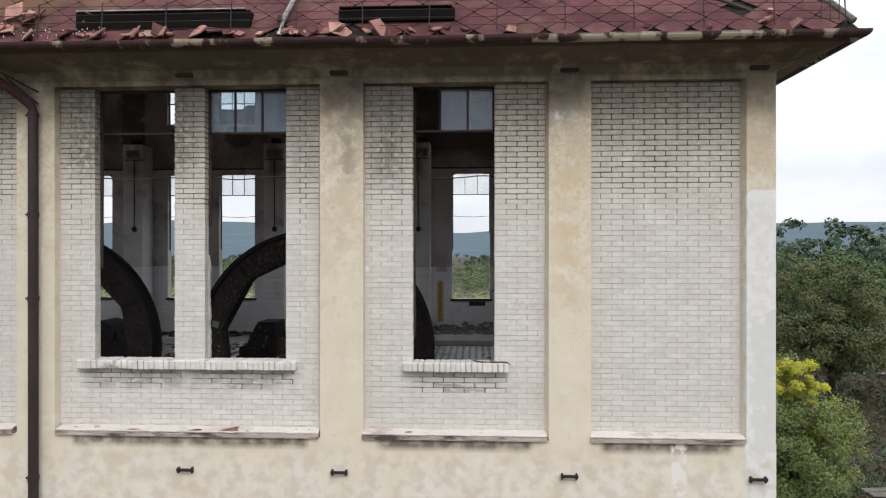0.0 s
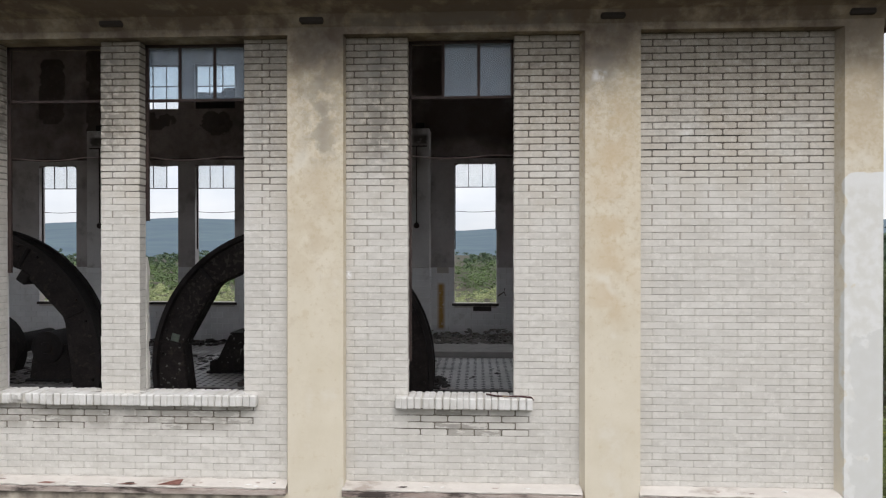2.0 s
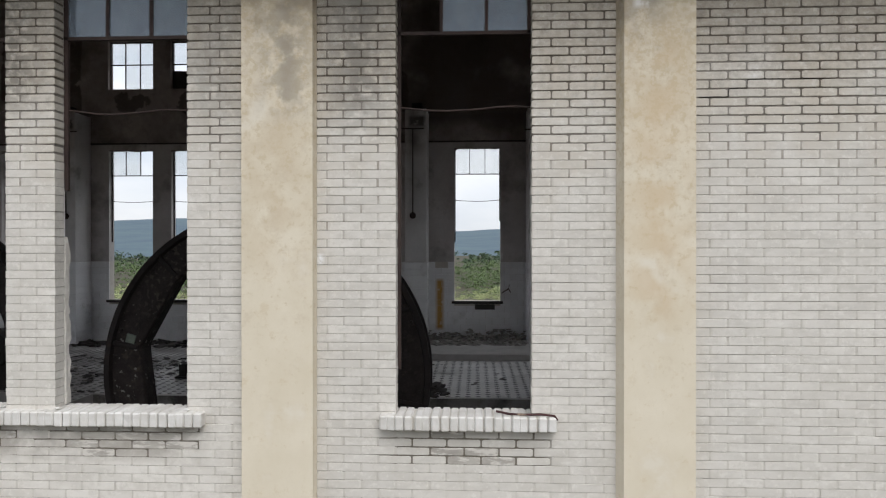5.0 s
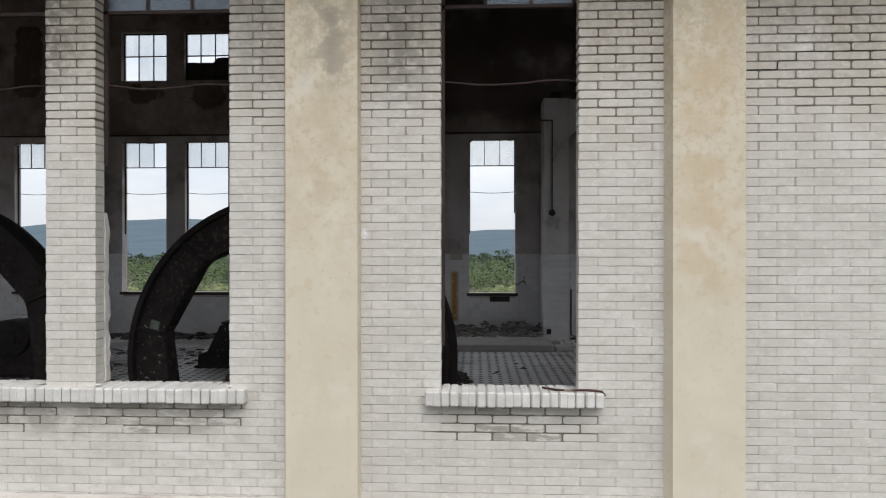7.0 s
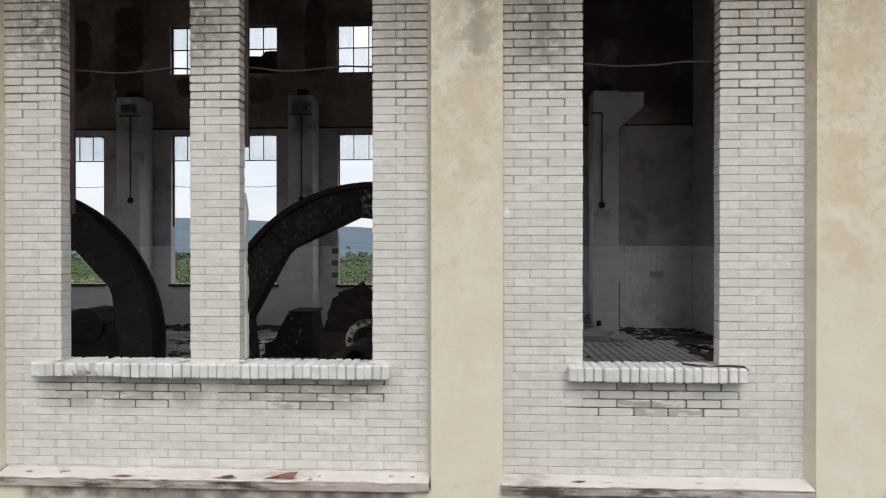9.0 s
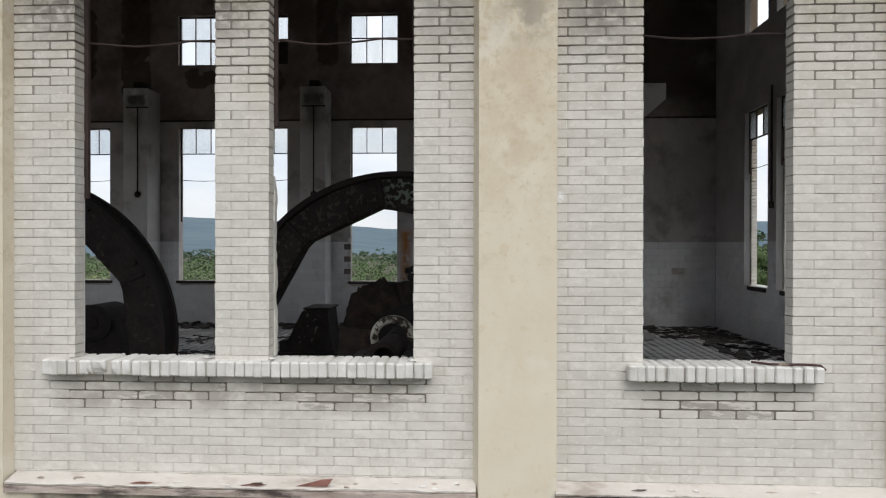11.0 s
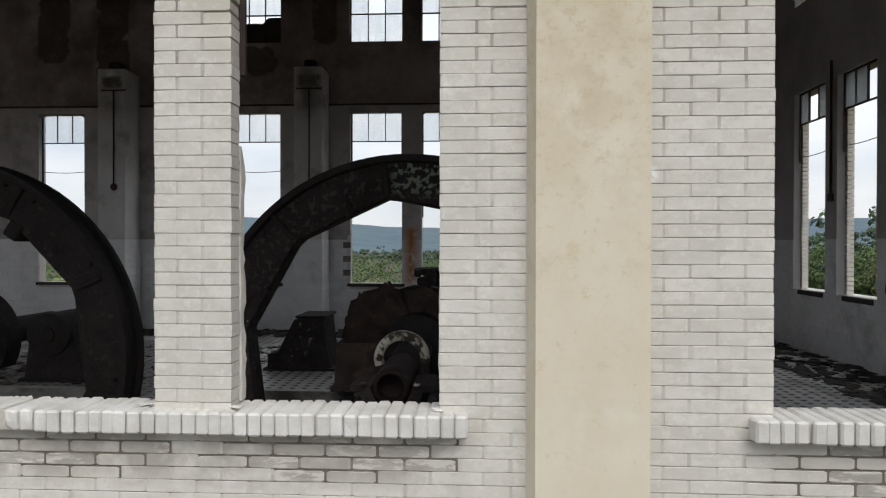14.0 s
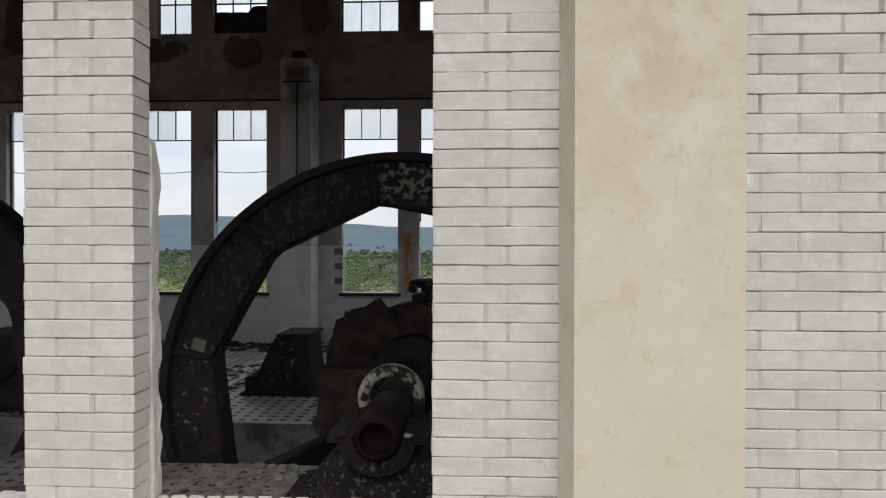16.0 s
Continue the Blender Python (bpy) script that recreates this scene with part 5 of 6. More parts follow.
heap("burnt_debris", "thin brown-black dirt on the floor under the windows", M_SOOT, 200, (-5.6, 0.6), (1.2, 3.6), (0.015, 0.07), seed=31, flat=0.2)
heap("burnt_debris", "dark scraps on the tiled floor", M_SOOT, 60, (-8, 2.4), (5.6, 9.5), (0.03, 0.10), seed=7, flat=0.4)
heap("burnt_debris", "oily black debris by the bearing pedestal", M_SOOT, 420, (-1.7, 0.4), (1.6, 3.6), (0.03, 0.16), seed=8)

# ---- small fixtures on the rear piers ----
def pull_cord(x, y, z1, z0, right=0.26):
    o = tagged(empty("wall_conduit", x, y, z0), "dark iron conduit with a round switch box on the pier", "conduit")
    bm = bmesh.new()
    tube(bm, [(-0.26, 0, z1 - z0), (right, 0, z1 - z0)], 0.016, 6)
    tube(bm, [(0, 0, z1 - z0), (0, 0, 0.06)], 0.014, 6)
    part("tube", bm, M_STEEL, o)
    bm = bmesh.new()
    bmesh.ops.create_uvsphere(bm, u_segments=12, v_segments=8, radius=0.075)
    bmesh.ops.scale(bm, vec=(1, .6, 1), verts=bm.verts[:])
    part("switch_box", bm, M_STEEL, o)


for x in (-3.66, -7.72, 0.42):
    pull_cord(x, 10.13, 4.98, 3.0)
pull_cord(3.22, 10.13, 4.94, 2.86, 0.01)


# ---- white tiles of the rear dado ----
def dado_tiles():
    made = {}

    def tile(w, h, d=0.022, c=0.004):
        key = (round(w, 2), round(h, 2))
        if key not in made:
            f = [(c, 0, c), (w - c, 0, c), (w - c, 0, h - c), (c, 0, h - c)]
            g = [(0, c, 0), (w, c, 0), (w, c, h), (0, c, h)]
            k = [(x, d, z) for x, _, z in g]
            me = bpy.data.meshes.new("tile")
            me.from_pydata(f + g + k, [], [(0, 1, 2, 3)] + [(a + i, b + i, b + (i + 1) % 4, a + (i + 1) % 4) for a, b in ((0, 4), (4, 8)) for i in range(4)])
            me.materials.append(M_DADO)
            made[key] = me
        return made[key]

    rnd = random.Random(9)
    laid = []
    for row in range(13):
        z, h = row * 0.1485, 0.1455
        spans = [(HALL_LEFT + 0.02, X_SIDE)]
        for a, b, c0, d0 in NORTH_HOLES:
            if c0 - 0.075 < z + h - 0.02 and z < d0:
                spans = [s for p, q in spans for s in ((p, min(q, a)), (max(p, b), q)) if s[1] - s[0] > 0.03]
        for p, q in spans:
            k = math.floor((p - (row % 2) * 0.149) / 0.298) + 1
            cuts = [p]
            while k * 0.298 + (row % 2) * 0.149 < q - 0.03:
                x = k * 0.298 + (row % 2) * 0.149
                if x > p + 0.03:
                    cuts.append(x)
                k += 1
            cuts.append(q)
            laid += [(x, z, y - x - 0.005, h) for x, y in zip(cuts, cuts[1:]) if rnd.random() > 0.008]
    near = [t for t in laid if t[0] > -3.4][:300]
    chosen = set(near)
    for x, z, w, h in near:
        link("tile", tile(w, h), None, north).location = (x, Y_REAR + rnd.uniform(-.002, .002), z)
    vs, fs = [], []
    for t in laid:
        if t not in chosen:
            me, q = tile(t[2], t[3]), len(vs)
            vs += [(v.co.x + t[0], v.co.y + Y_REAR, v.co.z + t[1]) for v in me.vertices]
            fs += [tuple(i + q for i in p.vertices) for p in me.polygons]
    m2 = bpy.data.meshes.new("tiles")
    m2.from_pydata(vs, [], fs)
    tagged(link("tiles", m2, M_DADO, north, "white glazed dado tiles"), kind="stuff")


dado_tiles()


def east_tiles():
    """White tiles of the end wall's dado."""
    rnd = random.Random(19)
    spans = []
    for row in range(13):
        z0, z1 = row * 0.1485, row * 0.1485 + 0.1455
        y = 0.5 - (row % 2) * 0.149
        while y < Y_REAR - 0.03:
            y0, y1 = max(y, 0.45), min(y + 0.293, Y_REAR - 0.01)
            for a, b, c, d in EAST_HOLES:
                if c < z1 - 0.02 and z0 < d and y0 < b and y1 > a:
                    y0, y1 = (y0, a) if y0 < a else (b, y1)
            if y1 - y0 > 0.02 and rnd.random() > 0.006:
                spans.append((y0, y1, z0, z1, rnd.uniform(-.0015, .0015)))
            y += 0.298
    c = 0.004
    vs, fs = [], []
    for y0, y1, z0, z1, dx in spans:
        k, x = len(vs), X_SIDE + dx
        vs += [(x, y0 + c, z0 + c), (x, y1 - c, z0 + c), (x, y1 - c, z1 - c), (x, y0 + c, z1 - c)]
        vs += [(x + q, y, z) for q in (c, 0.022) for y, z in ((y0, z0), (y1, z0), (y1, z1), (y0, z1))]
        fs += [(k + 3, k + 2, k + 1, k)] + [(k + p + (i + 1) % 4, k + q + (i + 1) % 4, k + q + i, k + p + i) for p, q in ((0, 4), (4, 8)) for i in range(4)]
    me = bpy.data.meshes.new("tiles")
    me.from_pydata(vs, [], fs)
    tagged(link("tiles", me, M_DADO, east, "dirty white glazed dado tiles"), kind="stuff")


east_tiles()


# ---- east wall fittings and small marks ----
cp = tagged(empty("wall_conduit", X_SIDE - 0.03, 7.82, 2.6), "dark iron conduit between the end windows", "conduit")
bm = bmesh.new()
tube(bm, [(0, 0, 0), (0, 0, 2.2)], 0.02, 8)
part("tube", bm, M_STEEL, cp)
bm = bmesh.new()
tube(bm, [(0, 0, -0.06), (0, 0, 0.06)], 0.045, 10)
part("switch_box", bm, M_STEEL, cp)
fb = tagged(empty("fuse_box", X_SIDE - 0.08, 5.9, 2.31), "rusty open fuse box with tangled black cables hanging from it", "box")
part("case", boxes((-0.04, 0.08, -0.16, 0.15, -0.10, 0.15), bevel=0.01), M_STEEL, fb)
part("stub", boxes((0.0, 0.03, -0.06, -0.03, 0.15, 0.20), bevel=0.004), M_STEEL, fb)
for pts, r in (([(0.0, -0.04, -0.09), (-0.02, -0.06, -0.26), (-0.03, -0.15, -0.38), (-0.02, -0.19, -0.50), (-0.03, -0.17, -0.62), (-0.02, -0.09, -0.80), (-0.02, -0.07, -0.88)], 0.013),
               ([(-0.02, 0.28, -0.95), (-0.03, 0.29, -1.10), (-0.05, 0.25, -1.13), (-0.05, 0.10, -1.08), (-0.06, -0.08, -1.05), (-0.05, -0.19, -1.10), (-0.04, -0.23, -1.20)], 0.015),
               ([(-0.02, -0.04, -1.03), (-0.04, -0.14, -0.92), (-0.03, -0.23, -0.80), (-0.04, -0.27, -0.66)], 0.011),
               ([(-0.04, -0.21, -1.10), (-0.05, -0.16, -1.24), (-0.04, -0.07, -1.36), (-0.04, -0.05, -1.48), (-0.05, -0.09, -1.60), (-0.03, -0.22, -1.72), (-0.03, -0.36, -1.76), (-0.03, -0.46, -1.68), (-0.03, -0.42, -1.52), (-0.03, -0.30, -1.36)], 0.014)):
    bm = bmesh.new()
    tube(bm, pts, r, 6)
    part("cable", bm, M_SOOT, fb, "black hanging cable")
bm = bmesh.new()
tube(bm, [(4.50, 7.95, 0.016), (4.56, 7.70, 0.016), (4.70, 7.46, 0.018), (4.86, 7.30, 0.016), (5.00, 7.22, 0.016), (5.06, 7.10, 0.016), (5.02, 6.98, 0.016)], 0.015, 6)
tagged(part("cable", bm, M_BLACK), "black cable lying on the tiled floor", "cable")
tagged(part("iron_strip", boxes((3.72, 3.745, 10.72, 10.80, 0.02, 1.1), bevel=0.003), M_SOOT), "narrow black iron strip standing by the pier", "strip")
tagged(part("socket_box", boxes((3.10, 3.20, 10.11, 10.146, 0.12, 0.24), bevel=0.006), M_STEEL), "small rusty socket box low on the pier", "box")


def toothing(x, side, z0, z1):
    """Broken bricks left along a window jamb; the darker blocks paint the shade of the notches."""
    rnd = random.Random(int(x * 10))
    j = setting(empty("jamb", x, Y_REAR, z0), "broken toothed brick edge of the window jamb", "jamb")
    z, k = 0.0, 0
    while z < z1 - z0:
        w = 0.15 if k % 2 else 0.06
        bm = bmesh.new()
        box(bm, min(0, side * w), max(0, side * w), -0.006, 0.1, z, z + 0.13, bevel=0.006)
        part("brick", bm, M_INNER if k % 2 else M_PIER, j)
        z += 0.145
        k += 1


toothing(-2.95, -1, 1.02, 1.95)
toothing(2.434, 1, 2.0, 2.10)
toothing(-1.85, 1, 1.34, 1.45)


# bent iron left beside the rear window, and a broken-out patch under its sill
bm = bmesh.new()
tube(bm, [(2.45, Y_REAR + 0.05, 1.17), (2.50, Y_REAR - 0.05, 1.22), (2.62, Y_REAR - 0.12, 1.30), (2.64, Y_REAR - 0.12, 1.40)], 0.014, 6)
tube(bm, [(2.62, Y_REAR - 0.12, 1.30), (2.67, Y_REAR - 0.13, 1.21)], 0.011, 6)
tagged(part("bent_iron", bm, M_RUSTY), "bent rusty iron hook beside the rear window", "iron hook")
# Dark of the recess left by fallen tiles is put in as a black box.
setting(part("wall_patch", boxes((1.83, 2.30, Y_REAR - 0.005, Y_REAR + 0.02, 0.80, 0.925), bevel=0.004), M_SOOT), "dark patch where tiles fell below the sill", "wall patch")
# pieces lying on the sills
def sill_bits():
    rnd = random.Random(12)
    for x, z in ((-2.02, 1.0), (-1.96, 1.0), (-1.50, 1.0), (-0.46, 1.0), (1.20, 1.0), (1.16, 1.0), (-3.05, 1.0)):
        bm = bmesh.new()
        bmesh.ops.create_icosphere(bm, subdivisions=2, radius=0.03)
        for v in bm.verts:
            v.co *= 0.75 + 0.9 * noise.noise(v.co * 38 + Vector((x * 9, 0, 0)))
        bmesh.ops.scale(bm, vec=(1.3, 1.1, 0.28), verts=bm.verts[:])
        o = part("mortar_lump", bm, M_SILL)
        o.location = (x, 0.14 + rnd.uniform(-.03, .05), z - 0.012)
        o.rotation_euler = (0, 0, rnd.uniform(0, 3))
        tagged(o, "crumbled mortar lump on the window sill", "rubble", "mortar lumps")
    bm = bmesh.new()
    tube(bm, [(2.02, 0.16, 0.992), (2.12, 0.09, 0.989), (2.24, 0.07, 0.990), (2.36, 0.08, 0.990), (2.46, 0.05, 0.988), (2.482, 0.03, 0.96)], 0.009, 6)
    tagged(part("metal_strip", bm, M_GUTTER), "bent rusty metal strip on the sill", "metal strip")


sill_bits()

# ---- eaves and roof ----
E_OUT, Z_GUT = 0.66, 4.97
def sweep_eaves(name, profile, mat, label, category, close=True):
    """A profile of (distance out from the wall face, z) led along the front and round the corner down the east side."""
    bm = bmesh.new()
    rows = []
    path = [(x, None) for x in np.linspace(HALL_LEFT - 1.0, 5.0, 60)] + [("corner", 0)] + [(None, y) for y in np.linspace(1.0, 3.6, 8)]
    for px, py in path:
        ring = []
        for d, z in profile:
            w = noise.noise((float(px) * 1.7 if not isinstance(px, str) and px is not None else 3.0, float(py or 0) * 1.7, z)) * 0.012
            if px == "corner":
                ring.append(bm.verts.new((5.81 + d, -d, z)))
            elif py is None:
                ring.append(bm.verts.new((float(px), -d + w * .4, z + w)))
            else:
                ring.append(bm.verts.new((5.81 + d, float(py), z + w)))
        rows.append(ring)
    m = len(profile)
    for a, b in zip(rows, rows[1:]):
        for j in range(m if close else m - 1):
            bm.faces.new((a[j], a[(j + 1) % m], b[(j + 1) % m], b[j]))
    bmesh.ops.recalc_face_normals(bm, faces=bm.faces[:])
    return setting(part(name, bm, mat), label, category)


sweep_eaves("eaves_soffit", [(0.004, 4.66), (0.10, 4.76), (0.56, 4.87), (0.60, 4.93), (0.004, 5.02)], M_PLASTER, "plaster soffit, darker towards the roof edge", "soffit")
gp = [(0.60 + 0.075 * (1 - math.cos(a)), 4.955 - 0.075 * math.sin(a)) for a in np.linspace(0, math.pi, 9)]
sweep_eaves("gutter", gp + [(d * 0.98 + 0.0135, z + 0.006) for d, z in gp[::-1]], M_GUTTER, "rusty roof gutter with flaking paint", "gutter")

TAN = 1.53
SL = math.sqrt(1 + TAN * TAN)
bm = bmesh.new()
top = 2.15
L = HALL_LEFT - 1.0
q = [bm.verts.new(p) for p in ((L, -E_OUT, Z_GUT), (5.81 + E_OUT, -E_OUT, Z_GUT), (5.81 + E_OUT - top, -E_OUT + top, Z_GUT + TAN * top), (L, -E_OUT + top, Z_GUT + TAN * top),
                               (5.81 + E_OUT, 3.6, Z_GUT), (5.81 + E_OUT - top, 3.6, Z_GUT + TAN * top))]
for f in ((0, 1, 2, 3), (1, 4, 5, 2)):
    bm.faces.new([q[i] for i in f])
r = bmesh.ops.solidify(bm, geom=bm.faces[:], thickness=0.06)
setting(part("roof_deck", boxes((L, X_SIDE + 0.6, -E_OUT + top, Y_REAR + 0.7, Z_CEIL + 0.16, Z_CEIL + 0.3)), M_WOOD), "dark flat roof deck over the hall", "roof")
roof = setting(part("roof", bm, M_WOOD), "steep tiled roof with broken dark red diamond tiles", "roof")


def roof_tiles():
    W, H = 0.42, 0.335
    me = bpy.data.meshes.new("roof_tile")
    t, g = 0.014, 0.012
    pts = [(0.010, -H / 2 + g), (W / 2 - g, -0.006), (W / 2 - g, 0.006), (0.012, H / 2 - g), (-0.012, H / 2 - g), (-W / 2 + g, 0.006), (-W / 2 + g, -0.006), (-0.010, -H / 2 + g)]
    n = len(pts)
    lift = lambda y: 0.012 - (y + H / 2) / H * 0.008
    v = [(x, y, lift(y) + t) for x, y in pts] + [(x, y, lift(y)) for x, y in pts]
    me.from_pydata(v, [], [tuple(range(n)), tuple(range(2 * n - 1, n - 1, -1))] + [(i, i + n, (i + 1) % n + n, (i + 1) % n) for i in range(n)])
    me.materials.append(M_TILE)
    rnd = random.Random(21)
    tilt = math.atan(TAN)
    many, one = [], []
    for row in range(23):
        s = 0.06 + row * H / 2
        y, z = -E_OUT + s / SL, Z_GUT + s * TAN / SL + 0.01
        x = L + 0.3 + (row % 2) * W / 2
        while x < 5.81 + E_OUT - s / SL - 0.06:
            lost = rnd.random() < (0.22 if row < 2 and x < 2.5 else 0.03 if row < 4 else 0.0)
            if not lost:
                m = pose(x, y, z, math.degrees(tilt) + rnd.uniform(-.8, .8), rnd.uniform(-.7, .7), rnd.uniform(-1, 1))
                (one if x > -4.6 and row < 9 else many).append(m)
            x += W
    many += one[300:]
    for m in one[:300]:
        link("roof_tile", me, None, roof).matrix_basis = m
    vs, fs = [], []
    pv = [Vector(a) for a in v]
    for m in many:
        k = len(vs)
        vs += [tuple(m @ a) for a in pv]
        fs += [tuple(i + k for i in p.vertices) for p in me.polygons]
    m2 = bpy.data.meshes.new("roof_tiles")
    m2.from_pydata(vs, [], fs)
    tagged(link("roof_tiles", m2, M_TILE, roof, "dark red diamond roof tiles"), kind="stuff")
    # hip cover tiles
    bm = bmesh.new()
    tube(bm, [(5.81 + E_OUT - d, -E_OUT + d, Z_GUT + TAN * d + 0.04) for d in np.linspace(0.05, top, 9)], 0.045, 8)
    part("hip_ridge", bm, M_BOARD, roof, "weathered grey-brown hip ridge")


roof_tiles()


def shards():
    rnd = random.Random(31)
    slope = math.degrees(math.atan(TAN))
    for k in range(78):
        heaped = k > 63
        x = rnd.uniform(-4.25, -3.40) if heaped else rnd.choice((rnd.gauss(-4.15, .18), rnd.gauss(0.05, .35), rnd.gauss(0.9, .4), rnd.uniform(-3.2, -1.0), rnd.uniform(-4.4, 2.0), rnd.uniform(2.4, 5.9)))
        s = rnd.uniform(0.05, 0.10) if rnd.random() < .6 else rnd.uniform(.11, .19)
        d = rnd.uniform(0.0, 0.05) if rnd.random() < .8 else rnd.uniform(0.05, 0.22)
        if heaped:
            s, d = rnd.uniform(.10, .20), rnd.uniform(0.02, 0.34)
        bm = bmesh.new()
        n = rnd.choice((4, 4, 5))
        a0 = rnd.uniform(0, 6)
        p = [(s * rnd.uniform(.75, 1.1) * math.cos(a0 + 6.283 * i / n), s * rnd.uniform(.45, .8) * math.sin(a0 + 6.283 * i / n)) for i in range(n)]
        a = [bm.verts.new((u, w, 0.008)) for u, w in p]
        b = [bm.verts.new((u, w, -0.008)) for u, w in p]
        bm.faces.new(a); bm.faces.new(b[::-1])
        for i in range(n):
            bm.faces.new((a[i], b[i], b[(i + 1) % n], a[(i + 1) % n]))
        bmesh.ops.recalc_face_normals(bm, faces=bm.faces[:])
        o = part("tile_shard", bm, M_SHARD if rnd.random() < .8 else M_TILE)
        o.matrix_basis = pose(x, -E_OUT - 0.03 + d / 1.3, Z_GUT + 0.045 + s * .35 + max(0, d - .03) * TAN, slope + rnd.uniform(-30, 18), rnd.uniform(-25, 25), rnd.uniform(-50, 50))
        tagged(o, "broken red roof tile shard lying in the gutter", "tile", "broken tile shards")


shards()

def gutter_weeds():
    """Dry grass and small white flowers rooted in the gutter."""
    rng = np.random.default_rng(44)
    V, F = [], []
    for _ in range(240):
        x = rng.choice([rng.uniform(-4.3, -1.6), rng.uniform(-4.3, -3.2), rng.uniform(-4.3, 2.0)])
        h, lean = rng.uniform(.04, .13), rng.normal(size=2) * .04
        p = np.array((x, -E_OUT - 0.01 + rng.uniform(-.02, .05), Z_GUT))
        k = len(V)
        V += [tuple(p + (-.003, 0, 0)), tuple(p + (.003, 0, 0)), tuple(p + (lean[0], lean[1], h))]
        F.append((k, k + 1, k + 2))
    me = bpy.data.meshes.new("gutter_grass")
    me.from_pydata(V, [], F)
    tagged(link("gutter_grass", me, material("dry_grass", (0.30, 0.27, 0.14), (0.18, 0.17, 0.08), 0.9, 4, 30, 0.0)), "dry grass blades growing in the gutter", "grass", kind="stuff")
    V, F = [], []
    for _ in range(60):
        c = np.array((rng.uniform(-4.25, -2.4), -E_OUT - 0.02 + rng.uniform(-.02, .06), Z_GUT + rng.uniform(.06, .17)))
        k, s = len(V), rng.uniform(.006, .012)
        V += [tuple(c + np.array(d) * s) for d in ((1, 0, 0), (0, 0, 1), (-1, 0, 0), (0, 0, -1), (0, -1, 0))]
        F += [(k, k + 1, k + 4), (k + 1, k + 2, k + 4), (k + 2, k + 3, k + 4), (k + 3, k, k + 4)]
    me = bpy.data.meshes.new("gutter_flowers")
    me.from_pydata(V, [], F)
    tagged(link("gutter_flowers", me, material("white_petal", (0.75, 0.75, 0.72), (0.6, 0.6, 0.56), 0.9, 4, 30, 0.0)), "tiny white wild flowers in the gutter", "flowers", kind="stuff")


gutter_weeds()

# snow guard of thin bars in front of the tiles
sg = tagged(empty("snow_guard", 0, -0.68, 5.0), "thin rusty bar snow guard along the roof edge", "snow guard")
for z, dy in ((5.10, 0.0), (5.20, 0.015), (5.30, 0.03), (5.41, 0.045)):
    bm = bmesh.new()
    tube(bm, [(x, dy + 0.01 * noise.noise((x, z, 0)), z - 5.0 + 0.012 * noise.noise((x * .7, z * 3, 1))) for x in np.linspace(-6, 6.22, 60)], 0.0042, 5)
    part("rail", bm, M_STEEL, sg)
for k in range(16):
    x = -5.70 + k * 0.80
    bm = bmesh.new()
    box(bm, x - 0.006, x + 0.006, 0.0, 0.010, 0.04, 0.46, m=pose(0, 0, 0, -6, 0, 0))
    part("post", bm, M_STEEL, sg)
for x in (6.02, 6.12, 6.22):
    part("post", boxes((x - 0.004, x + 0.004, 0.0, 0.008, 0.08, 0.56)), M_STEEL, sg)


def plank(x0, x1, y, z, h, label):
    o = tagged(empty("roof_timber", (x0 + x1) / 2, y, z), label, "timber")
    w = (x1 - x0) / 2
    bm = boxes((-w, w, 0.0, 0.16, 0, h), bevel=0.006)
    part("beam", bm, M_BLACK, o)
    bm = boxes((-w * .98, w * .95, -0.03, 0.12, h, h + 0.02), bevel=0.004)
    part("metal_edge", bm, M_ZINC if w > 1 else M_BLACK, o, "bent metal edging")


# This black beam stands for a dark gap under a metal edge.
plank(-2.86, -0.68, -0.60, 5.13, 0.22, "black beam with a metal edge along the roof tiles")
plank(0.40, 1.80, -0.60, 5.19, 0.15, "black beam with a metal edge along the roof tiles")
bm = bmesh.new()
tube(bm, [(-0.30, -0.70, 5.00), (-0.25, -0.62, 5.25), (-0.16, -0.34, 5.66)], 0.032, 8)
tagged(part("roof_pipe", bm, M_ZINC), "thin grey pipe leaning on the roof tiles", "pipe")
bm = bmesh.new()
tube(bm, [(4.6, -0.30, 5.62), (5.45, -0.50, 5.20)], 0.03, 6)
tagged(part("roof_batten", bm, M_WOOD), "loose wooden batten on the roof tiles", "batten")

# ---- downpipe ----
dp = tagged(empty("downpipe", -3.74, -0.10, 0), "brown metal downpipe with a kinked upper elbow", "downpipe")
bm = bmesh.new()
tube(bm, [(0, 0, GROUND), (0, 0, 1.6), (0, 0, 4.22)], 0.062, 12)
part("pipe", bm, M_PIPE, dp)
for z in (4.2, 1.8, 2.9, -0.55):
    bm = bmesh.new()
    tube(bm, [(0, 0, z - 0.03), (0, 0, z + 0.03)], 0.071, 12)
    box(bm, -0.10, -0.05, -0.01, 0.1, z - .012, z + .012)
    part("collar", bm, M_PIPE, dp)
bm = bmesh.new()
tube(bm, [(0, 0, 4.22), (-0.02, 0, 4.32), (-0.22, -0.12, 4.52), (-0.42, -0.30, 4.68), (-0.45, -0.42, 4.85)], 0.058, 10)
part("elbow", bm, M_GUTTER, dp, "rusty stained elbow")
bm = bmesh.new()
box(bm, -0.62, -0.30, -0.62, -0.34, 4.68, 4.93, bevel=0.02)
part("hopper", bm, M_IRON, dp, "dark rainwater hopper")
for a, b in (((-.30, -.25, 4.72), (0.02, 0.08, 4.52)), ((-.24, -.2, 4.66), (0.02, 0.08, 4.36))):
    bm = bmesh.new()
    tube(bm, [a, b], 0.012, 6)
    part("stay", bm, M_STEEL, dp)

